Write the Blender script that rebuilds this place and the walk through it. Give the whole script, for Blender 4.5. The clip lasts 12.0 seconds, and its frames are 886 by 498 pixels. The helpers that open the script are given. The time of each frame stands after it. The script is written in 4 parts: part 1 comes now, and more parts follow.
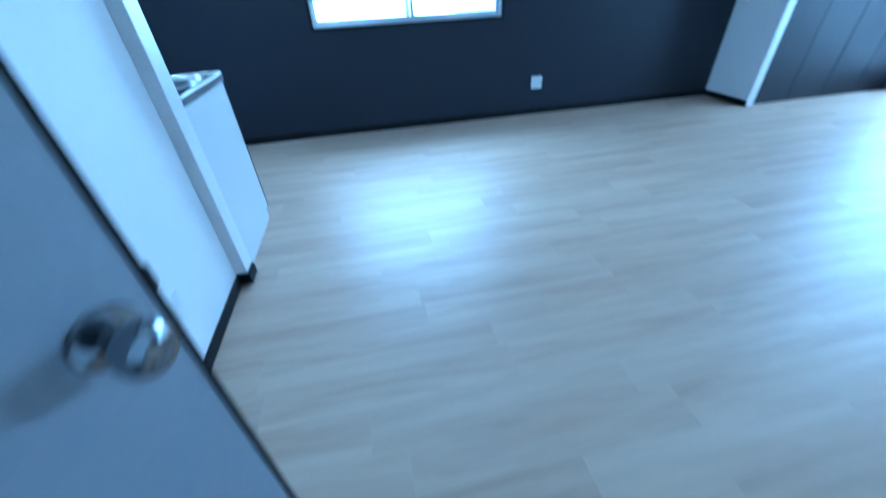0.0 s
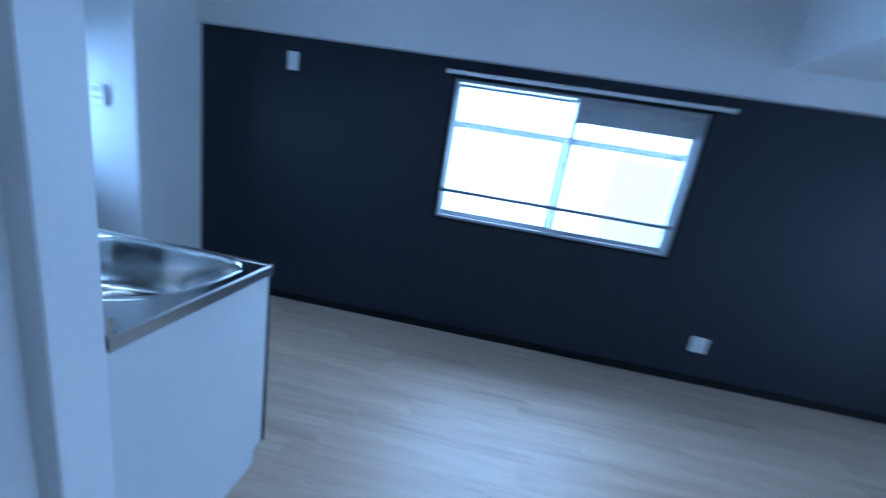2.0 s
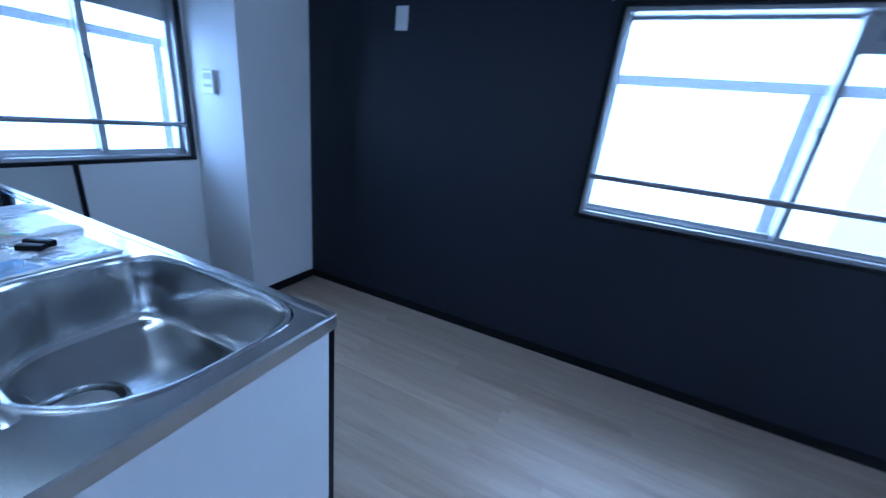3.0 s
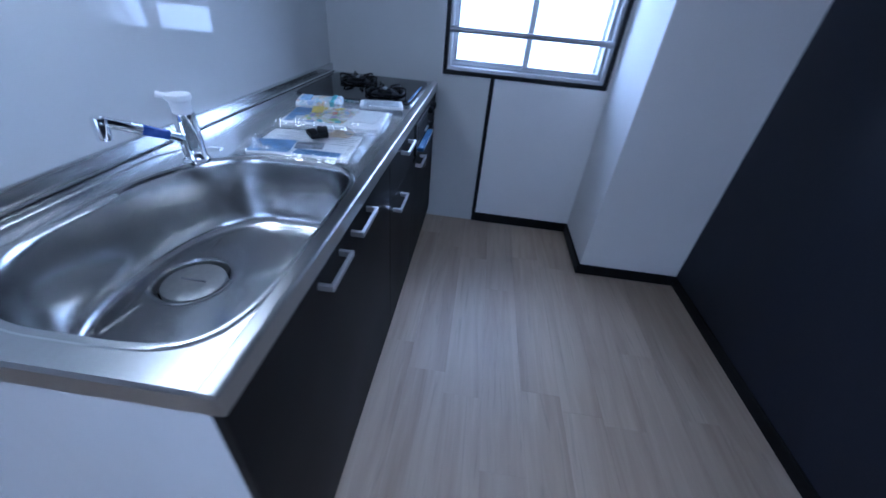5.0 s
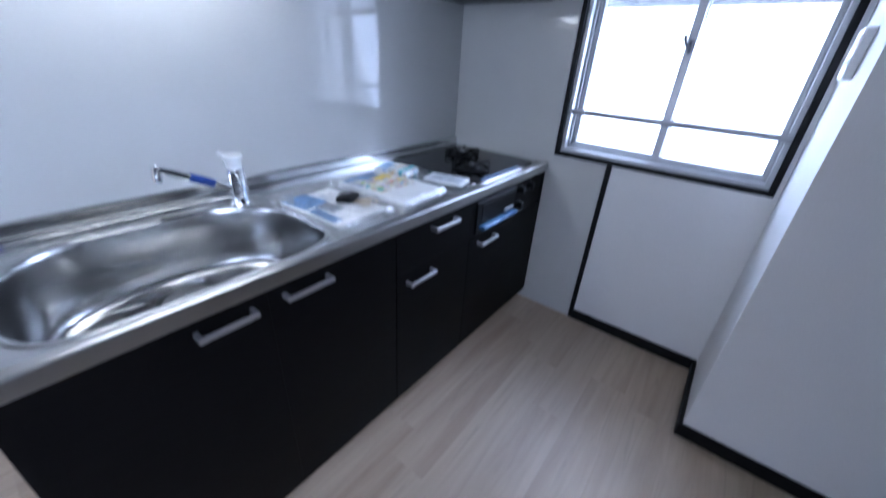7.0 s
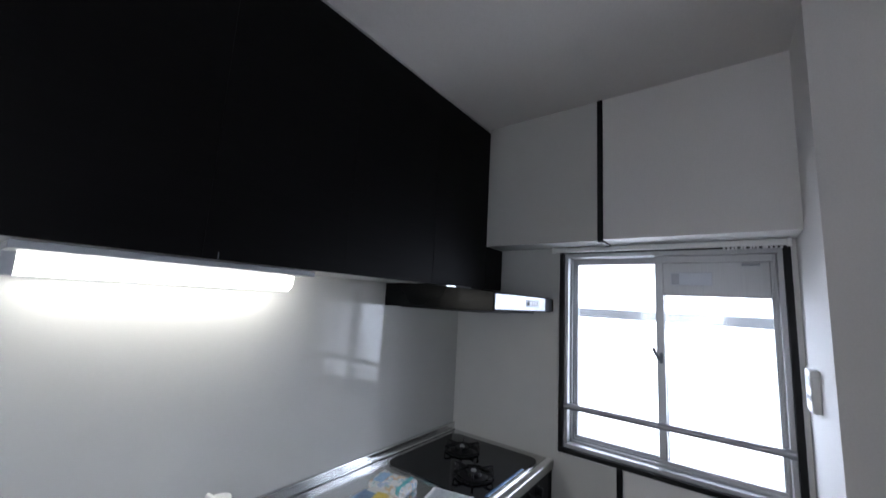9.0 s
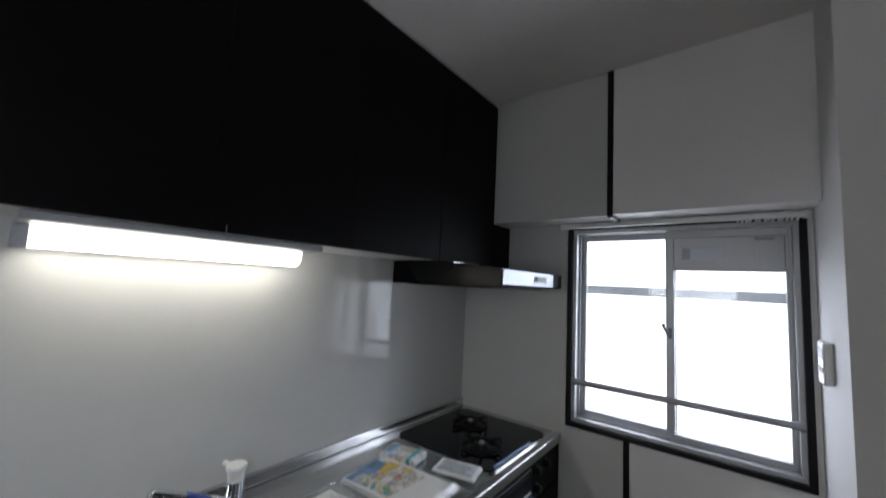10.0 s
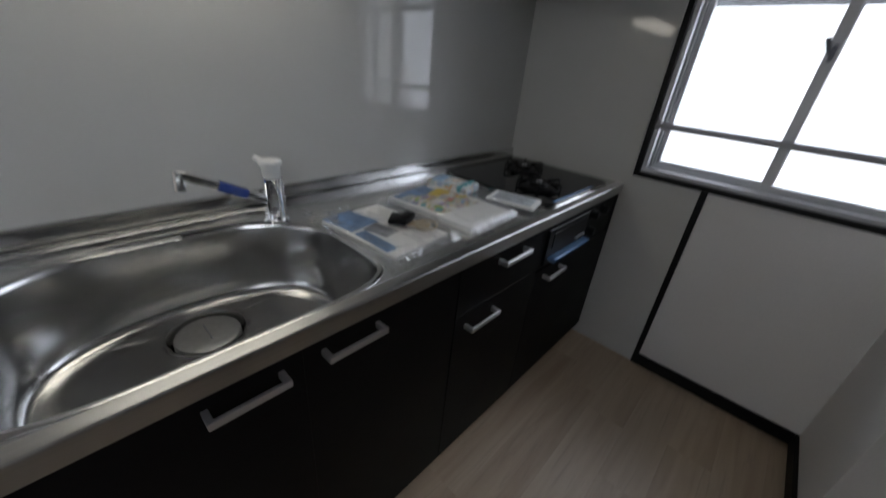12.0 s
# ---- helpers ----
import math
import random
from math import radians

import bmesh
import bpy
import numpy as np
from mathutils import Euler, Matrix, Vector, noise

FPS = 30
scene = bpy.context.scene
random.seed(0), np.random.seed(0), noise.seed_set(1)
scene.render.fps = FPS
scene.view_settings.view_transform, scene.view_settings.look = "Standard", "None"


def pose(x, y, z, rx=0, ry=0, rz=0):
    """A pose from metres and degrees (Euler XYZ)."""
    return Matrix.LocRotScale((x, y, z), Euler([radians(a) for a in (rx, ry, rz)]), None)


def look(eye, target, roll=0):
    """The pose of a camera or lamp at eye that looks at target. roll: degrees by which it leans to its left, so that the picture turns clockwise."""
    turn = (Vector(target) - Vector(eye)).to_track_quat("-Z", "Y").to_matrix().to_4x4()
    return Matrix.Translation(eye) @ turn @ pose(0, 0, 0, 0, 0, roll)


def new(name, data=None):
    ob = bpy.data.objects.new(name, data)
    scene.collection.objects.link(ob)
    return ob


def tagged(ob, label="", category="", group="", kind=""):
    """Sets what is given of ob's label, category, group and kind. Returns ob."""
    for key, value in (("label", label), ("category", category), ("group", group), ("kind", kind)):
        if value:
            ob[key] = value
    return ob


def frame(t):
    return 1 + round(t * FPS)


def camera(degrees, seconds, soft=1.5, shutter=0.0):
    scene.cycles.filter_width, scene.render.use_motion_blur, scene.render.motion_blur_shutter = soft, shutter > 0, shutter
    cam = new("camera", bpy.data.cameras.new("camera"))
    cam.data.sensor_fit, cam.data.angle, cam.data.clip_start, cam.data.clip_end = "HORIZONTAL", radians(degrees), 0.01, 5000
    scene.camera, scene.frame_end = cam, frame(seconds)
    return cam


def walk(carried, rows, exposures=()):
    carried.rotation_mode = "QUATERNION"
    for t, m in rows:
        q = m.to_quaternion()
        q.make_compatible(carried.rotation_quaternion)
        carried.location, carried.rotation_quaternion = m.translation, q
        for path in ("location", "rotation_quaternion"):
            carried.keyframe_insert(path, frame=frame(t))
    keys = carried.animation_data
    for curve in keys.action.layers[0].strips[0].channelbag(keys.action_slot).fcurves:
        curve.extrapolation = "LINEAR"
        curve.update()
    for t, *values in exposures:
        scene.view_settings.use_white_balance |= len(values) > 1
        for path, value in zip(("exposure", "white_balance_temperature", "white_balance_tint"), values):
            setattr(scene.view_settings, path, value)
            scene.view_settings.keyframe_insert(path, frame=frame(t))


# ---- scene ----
cam = camera(100.8, 12.0, soft=1.5, shutter=0.6)

PATH = [
    (0, (0.721, -2.312, 1.161), (1.007, -0.711, -0.003), -3.2),
    (0.5, (0.781, -2.072, 1.266), (0.92, -0.276, 0.399), -1.4),
    (1, (0.798, -1.845, 1.317), (0.833, 0.051, 0.681), 4.1),
    (1.5, (0.811, -1.579, 1.35), (1.047, 0.351, 0.881), 9.3),
    (2, (0.744, -1.243, 1.332), (0.558, 0.692, 0.861), 9.4),
    (2.5, (0.613, -0.933, 1.309), (-0.026, 0.856, 0.684), 6.6),
    (3, (0.531, -0.609, 1.314), (-0.235, 1.115, 0.651), 6.3),
    (3.5, (0.519, -0.336, 1.288), (-0.793, 0.958, 0.511), 8.3),
    (3.7, (0.495, -0.254, 1.277), (-0.959, 0.833, 0.438), 5.5),
    (5.3, (0.119, 0.367, 1.253), (-1.47, 0.134, 0.061), 5.9),
    (5.5, (0.041, 0.435, 1.249), (-1.52, 0.134, 0.035), 5.4),
    (6, (-0.103, 0.602, 1.216), (-1.527, -0.078, -0.013), 5.9),
    (6.5, (-0.145, 0.714, 1.237), (-1.428, -0.184, -0.008), 4.4),
    (7, (-0.127, 0.736, 1.308), (-1.549, -0.324, 0.385), 3.5),
    (7.5, (-0.116, 0.72, 1.394), (-1.632, -0.438, 0.796), 4.4),
    (7.7, (-0.114, 0.713, 1.422), (-1.658, -0.474, 0.97), 4.1),
    (9.3, (-0.074, 0.703, 1.61), (-1.634, -0.506, 1.932), 3.6),
    (9.5, (-0.078, 0.714, 1.602), (-1.631, -0.507, 1.917), 3.8),
    (10, (-0.086, 0.698, 1.569), (-1.645, -0.54, 1.758), 2.9),
    (10.5, (-0.122, 0.67, 1.498), (-1.666, -0.597, 1.407), 3.7),
    (11, (-0.145, 0.664, 1.423), (-1.629, -0.625, 1.055), 4.2),
    (11.5, (-0.172, 0.6, 1.355), (-1.586, -0.681, 0.756), 5.1),
    (12, (-0.231, 0.479, 1.268), (-1.583, -0.685, 0.363), 5.5),
]
EXPOSURES = [
    (0.0, 0.93, 3540, -9), (0.7, 0.41, 3720, -4), (1.5, 0.11, 3780, 1), (3.0, -0.14, 3950, 8), (3.7, -0.26, 4080, 12),
    (5.4, 0.0, 4500, 15), (6.0, 0.11, 4650, 16), (6.5, 0.36, 4800, 17), (7.5, 0.36, 5250, 16), (9.4, -0.45, 6100, 13), (12.0, -1.06, 6400, 12),
]
walk(cam, [(t, look(eye, target, roll)) for t, eye, target, roll in PATH], EXPOSURES)

# ---------------------------------------------------------------- light
SUN_UP, SUN_ROUND = radians(38), radians(70)
world = bpy.data.worlds.new("sky")
scene.world = world
world.use_nodes = True
wn = world.node_tree.nodes
sky = wn.new("ShaderNodeTexSky")
sky.sky_type, sky.sun_disc, sky.sun_elevation, sky.sun_rotation = "NISHITA", False, SUN_UP, SUN_ROUND
wn["Background"].inputs["Strength"].default_value = 0.12
world.node_tree.links.new(sky.outputs["Color"], wn["Background"].inputs["Color"])


def sky_lamp(name, eye, target, w, h, watts, color=(0.94, 0.985, 1.04)):
    """The sky's light outside one window."""
    d = bpy.data.lights.new(name, "AREA")
    d.shape, d.size, d.size_y, d.energy, d.color = "RECTANGLE", w, h, watts, color
    ob = new(name, d)
    ob.matrix_world = look(eye, target)
    return ob


sky_lamp("sky_light_north", (1.4, 2.75, 2.05), (1.4, 0, 1.05), 3.8, 2.6, 240)
sky_lamp("sky_light_west", (-3.3, 0.6, 1.95), (0, 0.6, 0.95), 2.8, 2.6, 122, (0.86, 0.965, 1.13))
sky_lamp("sky_light_east", (7.25, -0.1, 1.9), (4.25, -0.1, 0.75), 2.8, 2.6, 62)

# ---------------------------------------------------------------- materials


def mat(name, color, rough=0.5, metal=0.0, spec=0.5, coat=0.0):
    m = bpy.data.materials.new(name)
    m.use_nodes = True
    b = m.node_tree.nodes["Principled BSDF"]
    b.inputs["Base Color"].default_value = (*color, 1)
    b.inputs["Roughness"].default_value = rough
    b.inputs["Metallic"].default_value = metal
    b.inputs["Specular IOR Level"].default_value = spec
    b.inputs["Coat Weight"].default_value = coat
    return m


def textured(m, scale=(30, 30, 30), amount=0.12, bump=0.1, distance=0.002, rough_var=0.1, detail=6, big=1.3, big_amount=0.06):
    """Colour, relief and gloss that vary at two scales, in world metres."""
    nt = m.node_tree
    n, l = nt.nodes, nt.links
    b = n["Principled BSDF"]
    base = tuple(b.inputs["Base Color"].default_value)
    geo = n.new("ShaderNodeNewGeometry")
    mp = n.new("ShaderNodeMapping")
    mp.inputs["Scale"].default_value = scale
    l.new(geo.outputs["Position"], mp.inputs["Vector"])
    fine = n.new("ShaderNodeTexNoise")
    fine.inputs["Scale"].default_value, fine.inputs["Detail"].default_value = 1, detail
    l.new(mp.outputs["Vector"], fine.inputs["Vector"])
    wide = n.new("ShaderNodeTexNoise")
    wide.inputs["Scale"].default_value, wide.inputs["Detail"].default_value = big, 3
    l.new(geo.outputs["Position"], wide.inputs["Vector"])
    a = n.new("ShaderNodeMapRange")
    a.inputs["From Min"].default_value, a.inputs["From Max"].default_value = 0.25, 0.75
    a.inputs["To Min"].default_value, a.inputs["To Max"].default_value = 1 - amount, 1 + amount
    l.new(fine.outputs["Fac"], a.inputs["Value"])
    c = n.new("ShaderNodeMapRange")
    c.inputs["From Min"].default_value, c.inputs["From Max"].default_value = 0.25, 0.75
    c.inputs["To Min"].default_value, c.inputs["To Max"].default_value = 1 - big_amount, 1 + big_amount
    l.new(wide.outputs["Fac"], c.inputs["Value"])
    k = n.new("ShaderNodeMath")
    k.operation = "MULTIPLY"
    l.new(a.outputs["Result"], k.inputs[0])
    l.new(c.outputs["Result"], k.inputs[1])
    mul = n.new("ShaderNodeVectorMath")
    mul.operation = "SCALE"
    mul.inputs[0].default_value = base[:3]
    l.new(k.outputs["Value"], mul.inputs["Scale"])
    l.new(mul.outputs["Vector"], b.inputs["Base Color"])
    r = b.inputs["Roughness"].default_value
    rr = n.new("ShaderNodeMapRange")
    rr.inputs["From Min"].default_value, rr.inputs["From Max"].default_value = 0.3, 0.7
    rr.inputs["To Min"].default_value, rr.inputs["To Max"].default_value = max(0.02, r * (1 - rough_var)), min(1, r * (1 + rough_var))
    l.new(wide.outputs["Fac"], rr.inputs["Value"])
    l.new(rr.outputs["Result"], b.inputs["Roughness"])
    if bump:
        bp = n.new("ShaderNodeBump")
        bp.inputs["Strength"].default_value, bp.inputs["Distance"].default_value = bump, distance
        l.new(fine.outputs["Fac"], bp.inputs["Height"])
        l.new(bp.outputs["Normal"], b.inputs["Normal"])
    return m


PAPER = textured(mat("white_wallpaper", (0.74, 0.73, 0.72), 0.75), (180, 180, 180), 0.03, 0.35, 0.0012, 0.08, 4)
CEIL = textured(mat("ceiling_paper", (0.72, 0.71, 0.70), 0.85), (140, 140, 140), 0.03, 0.3, 0.0015, 0.05, 4)
NAVY = textured(mat("dark_wallpaper", (0.0178, 0.0195, 0.0300), 0.5, spec=0.3), (160, 160, 160), 0.15, 0.4, 0.0012, 0.12, 5)
DARKTRIM = textured(mat("dark_trim", (0.005, 0.0045, 0.005), 0.5, spec=0.2), (60, 60, 60), 0.2, 0.1, 0.0006)
TILE = textured(mat("glossy_wall_panel", (0.54, 0.54, 0.52), 0.035, spec=0.36), (7, 7, 7), 0.012, 0.006, 0.002, 0.25, 2)
WHITETRIM = textured(mat("white_painted_trim", (0.68, 0.67, 0.66), 0.4), (50, 50, 50), 0.02, 0.05, 0.0006)
LAMINATE = textured(mat("white_laminate", (0.57, 0.565, 0.555), 0.4), (40, 40, 3), 0.010, 0.03, 0.0005)
BLACKDOOR = textured(mat("black_laminate", (0.0036, 0.0032, 0.0034), 0.45, spec=0.085), (4, 60, 60), 0.25, 0.06, 0.0004, 0.15)
STEEL = textured(mat("stainless_steel", (0.55, 0.55, 0.545), 0.195, 1.0), (3, 120, 120), 0.05, 0.0, 0.0003, 0.10, 3, big=2.5)
DARKCHROME = mat("dark_chrome", (0.30, 0.31, 0.33), 0.10, 1.0)
SATIN = textured(mat("satin_steel", (0.43, 0.428, 0.42), 0.30, 1.0), (3, 160, 160), 0.05, 0.0, 0.0003, 0.1, 3, big=2.5)
GREYCARD = textured(mat("grey_picture", (0.20, 0.21, 0.23), 0.45), (60, 60, 60), 0.5, 0.0, big=60, big_amount=0.5)
GREYINK = mat("grey_ink", (0.30, 0.31, 0.33), 0.6)
CHROME = mat("chrome", (0.88, 0.89, 0.91), 0.05, 1.0)
ALU = textured(mat("aluminium", (0.44, 0.445, 0.45), 0.45, 0.6), (200, 200, 6), 0.05, 0.04, 0.0003)
HOODFRONT = textured(mat("satin_silver", (0.42, 0.44, 0.48), 0.4, 0.7), (10, 200, 200), 0.04, 0.0)
BARSTEEL = textured(mat("dull_steel", (0.34, 0.34, 0.35), 0.35, 0.9), (10, 200, 200), 0.05, 0.0)
HANDLE = textured(mat("brushed_nickel", (0.52, 0.52, 0.53), 0.3, 0.9), (10, 300, 300), 0.05, 0.03, 0.0002)
DOORPAINT = textured(mat("grey_door_paint", (0.34, 0.35, 0.38), 0.5), (80, 80, 80), 0.04, 0.12, 0.0008)
PLASTIC = textured(mat("white_plastic", (0.70, 0.70, 0.69), 0.35), (70, 70, 70), 0.02, 0.03, 0.0004)
GREYPLASTIC = textured(mat("grey_plastic", (0.30, 0.31, 0.33), 0.45), (70, 70, 70), 0.04, 0.05, 0.0004)
BLACKGLASS = textured(mat("black_glass", (0.003, 0.003, 0.004), 0.07, spec=0.3), (60, 60, 60), 0.3, 0.0)
HOODBLACK = textured(mat("black_gloss_paint", (0.0022, 0.0022, 0.0026), 0.26, spec=0.11), (60, 60, 60), 0.2, 0.03, 0.0004)
IRON = textured(mat("black_enamel", (0.004, 0.004, 0.0045), 0.42, spec=0.18), (120, 120, 120), 0.25, 0.2, 0.0006)
LIDSTEEL = textured(mat("satin_lid", (0.42, 0.42, 0.41), 0.32, 0.6), (60, 60, 60), 0.08, 0.0)
BLUEFILM = textured(mat("blue_film", (0.03, 0.06, 0.24), 0.25, coat=0.4), (60, 60, 60), 0.15, 0.15, 0.0008)
SKYFILM = textured(mat("pale_blue_film", (0.09, 0.17, 0.30), 0.25, 0.2), (40, 40, 40), 0.15, 0.1, 0.0008)
PAGE = textured(mat("white_paper", (0.82, 0.82, 0.81), 0.6), (60, 60, 60), 0.03, 0.05, 0.0005)
INKPALE = textured(mat("pale_blue_print", (0.32, 0.48, 0.66), 0.5), (70, 70, 70), 0.25, 0.0)
INKGREEN = textured(mat("green_print", (0.30, 0.46, 0.12), 0.5), (60, 60, 60), 0.3, 0.0)
INKYELLOW = textured(mat("yellow_print", (0.72, 0.55, 0.08), 0.5), (60, 60, 60), 0.25, 0.0)
INKRED = textured(mat("red_print", (0.62, 0.14, 0.10), 0.5), (60, 60, 60), 0.3, 0.0)
INKVIOLET = textured(mat("violet_print", (0.40, 0.30, 0.58), 0.5), (60, 60, 60), 0.25, 0.0)
INKTEAL = textured(mat("teal_print", (0.12, 0.42, 0.46), 0.5), (60, 60, 60), 0.25, 0.0)
CARDBROWN = textured(mat("kraft_tag", (0.46, 0.38, 0.26), 0.6), (60, 60, 60), 0.1, 0.05, 0.0004)


def printed(name, colors, scale, rough=0.4):
    """Paper printed with small patches of several colours."""
    m = mat(name, (0.7, 0.7, 0.7), rough)
    n, l = m.node_tree.nodes, m.node_tree.links
    geo, vor, ramp = n.new("ShaderNodeNewGeometry"), n.new("ShaderNodeTexVoronoi"), n.new("ShaderNodeValToRGB")
    vor.inputs["Scale"].default_value = scale
    noi = n.new("ShaderNodeTexNoise")
    noi.inputs["Scale"].default_value = scale * 1.3
    ad = n.new("ShaderNodeMixRGB")
    ad.inputs["Fac"].default_value = 0.03
    l.new(geo.outputs["Position"], ad.inputs["Color1"])
    l.new(noi.outputs["Color"], ad.inputs["Color2"])
    l.new(geo.outputs["Position"], noi.inputs["Vector"])
    l.new(ad.outputs["Color"], vor.inputs["Vector"])
    sep = n.new("ShaderNodeSeparateColor")
    l.new(vor.outputs["Color"], sep.inputs["Color"])
    l.new(sep.outputs["Red"], ramp.inputs["Fac"])
    cr = ramp.color_ramp
    cr.interpolation = "CONSTANT"
    while len(cr.elements) < len(colors):
        cr.elements.new(0.5)
    for k, c in enumerate(colors):
        cr.elements[k].position, cr.elements[k].color = k / len(colors), (*c, 1)
    l.new(ramp.outputs["Color"], m.node_tree.nodes["Principled BSDF"].inputs["Base Color"])
    return m


FLYER = printed("colour_flyer", [(0.72, 0.72, 0.70), (0.62, 0.52, 0.14), (0.70, 0.68, 0.64), (0.55, 0.20, 0.14), (0.40, 0.34, 0.55), (0.74, 0.74, 0.74), (0.30, 0.45, 0.18), (0.66, 0.58, 0.40)], 92)
PACKPRINT = printed("pack_print", [(0.74, 0.74, 0.73), (0.72, 0.73, 0.73), (0.30, 0.52, 0.56), (0.75, 0.75, 0.74), (0.40, 0.50, 0.66), (0.70, 0.72, 0.72), (0.66, 0.45, 0.25), (0.74, 0.74, 0.74)], 70)
BLUEPAGE = textured(mat("blue_leaflet", (0.11, 0.22, 0.42), 0.4), (90, 90, 90), 0.30, 0.0, big=22, big_amount=0.55)
PALEPAGE = textured(mat("pale_leaflet", (0.48, 0.52, 0.55), 0.45), (70, 70, 70), 0.25, 0.0, big=30, big_amount=0.25)
OUTRAIL = textured(mat("grey_rail_paint", (0.11, 0.12, 0.135), 0.6), (40, 40, 40), 0.06, 0.1, 0.001)
OUTWALL = textured(mat("outside_paint", (0.22, 0.23, 0.25), 0.7), (20, 20, 20), 0.06, 0.1, 0.002)

# pale printed wood of the floor, grain along x, each plank shifted
PLANK = mat("pale_oak_vinyl", (0.52, 0.46, 0.41), 0.4, spec=0.65, coat=0.22)
PLANK.node_tree.nodes["Principled BSDF"].inputs["Coat Roughness"].default_value = 0.5
nt = PLANK.node_tree
n, l = nt.nodes, nt.links
b = n["Principled BSDF"]
geo, info = n.new("ShaderNodeNewGeometry"), n.new("ShaderNodeObjectInfo")
off = n.new("ShaderNodeVectorMath")
off.operation = "SCALE"
off.inputs[0].default_value = (7.3, 3.1, 5.7)
l.new(info.outputs["Random"], off.inputs["Scale"])
add = n.new("ShaderNodeVectorMath")
add.operation = "ADD"
l.new(geo.outputs["Position"], add.inputs[0])
l.new(off.outputs["Vector"], add.inputs[1])
mp = n.new("ShaderNodeMapping")
mp.inputs["Scale"].default_value = (1.3, 15, 1)
l.new(add.outputs["Vector"], mp.inputs["Vector"])
g1 = n.new("ShaderNodeTexNoise")
g1.inputs["Scale"].default_value, g1.inputs["Detail"].default_value, g1.inputs["Distortion"].default_value = 1, 6, 1.5
l.new(mp.outputs["Vector"], g1.inputs["Vector"])
mp2 = n.new("ShaderNodeMapping")
mp2.inputs["Scale"].default_value = (0.55, 7.5, 1)
l.new(add.outputs["Vector"], mp2.inputs["Vector"])
g2 = n.new("ShaderNodeTexNoise")
g2.inputs["Scale"].default_value, g2.inputs["Detail"].default_value = 1, 3
l.new(mp2.outputs["Vector"], g2.inputs["Vector"])
mix = n.new("ShaderNodeMix")
mix.data_type = "FLOAT"
mix.inputs[0].default_value = 0.58
l.new(g1.outputs["Fac"], mix.inputs[2])
l.new(g2.outputs["Fac"], mix.inputs[3])
ramp = n.new("ShaderNodeValToRGB")
ramp.color_ramp.elements[0].position, ramp.color_ramp.elements[0].color = 0.34, (0.400, 0.292, 0.196, 1)
ramp.color_ramp.elements[1].position, ramp.color_ramp.elements[1].color = 0.62, (0.572, 0.458, 0.332, 1)
l.new(mix.outputs[0], ramp.inputs["Fac"])
tone = n.new("ShaderNodeMapRange")
tone.inputs["To Min"].default_value, tone.inputs["To Max"].default_value = 0.982, 1.018
l.new(info.outputs["Random"], tone.inputs["Value"])
sc = n.new("ShaderNodeVectorMath")
sc.operation = "SCALE"
l.new(ramp.outputs["Color"], sc.inputs[0])
l.new(tone.outputs["Result"], sc.inputs["Scale"])
# fine dark pores and cathedral streaks along the grain
mp3 = n.new("ShaderNodeMapping")
mp3.inputs["Scale"].default_value = (2.0, 30, 1)
l.new(add.outputs["Vector"], mp3.inputs["Vector"])
g3 = n.new("ShaderNodeTexNoise")
g3.inputs["Scale"].default_value, g3.inputs["Detail"].default_value, g3.inputs["Distortion"].default_value = 1, 3, 2.0
l.new(mp3.outputs["Vector"], g3.inputs["Vector"])
pore = n.new("ShaderNodeMapRange")
pore.inputs["From Min"].default_value, pore.inputs["From Max"].default_value = 0.30, 0.42
pore.inputs["To Min"].default_value, pore.inputs["To Max"].default_value = 0.87, 1.0
l.new(g3.outputs["Fac"], pore.inputs["Value"])
sc2 = n.new("ShaderNodeVectorMath")
sc2.operation = "SCALE"
l.new(sc.outputs["Vector"], sc2.inputs[0])
l.new(pore.outputs["Result"], sc2.inputs["Scale"])
l.new(sc2.outputs["Vector"], b.inputs["Base Color"])
rr = n.new("ShaderNodeMapRange")
rr.inputs["To Min"].default_value, rr.inputs["To Max"].default_value = 0.38, 0.52
l.new(g2.outputs["Fac"], rr.inputs["Value"])
l.new(rr.outputs["Result"], b.inputs["Roughness"])
bp = n.new("ShaderNodeBump")
bp.inputs["Strength"].default_value, bp.inputs["Distance"].default_value = 0.14, 0.0008
l.new(g1.outputs["Fac"], bp.inputs["Height"])
l.new(bp.outputs["Normal"], b.inputs["Normal"])

# dark stained closet wood, grain upright
CLOSETWOOD = textured(mat("dark_stained_wood", (0.010, 0.008, 0.010), 0.5, spec=0.2), (70, 70, 3), 0.4, 0.15, 0.0006, 0.12)


def see_through(name, clear, rough, tint=(1, 1, 1), gloss=0.08):
    """Glass or film: mostly clear, a little gloss, the rest scattered."""
    m = bpy.data.materials.new(name)
    m.use_nodes = True
    nt = m.node_tree
    n, l = nt.nodes, nt.links
    n.remove(n["Principled BSDF"])
    tr, gl, tl = n.new("ShaderNodeBsdfTransparent"), n.new("ShaderNodeBsdfGlossy"), n.new("ShaderNodeBsdfTranslucent")
    tr.inputs["Color"].default_value = (*tint, 1)
    tl.inputs["Color"].default_value = (*tint, 1)
    gl.inputs["Roughness"].default_value = rough
    m1, m2 = n.new("ShaderNodeMixShader"), n.new("ShaderNodeMixShader")
    m1.inputs[0].default_value = clear
    l.new(tl.outputs[0], m1.inputs[1])
    l.new(tr.outputs[0], m1.inputs[2])
    m2.inputs[0].default_value = gloss
    l.new(m1.outputs[0], m2.inputs[1])
    l.new(gl.outputs[0], m2.inputs[2])
    l.new(m2.outputs[0], n["Material Output"].inputs["Surface"])
    return m


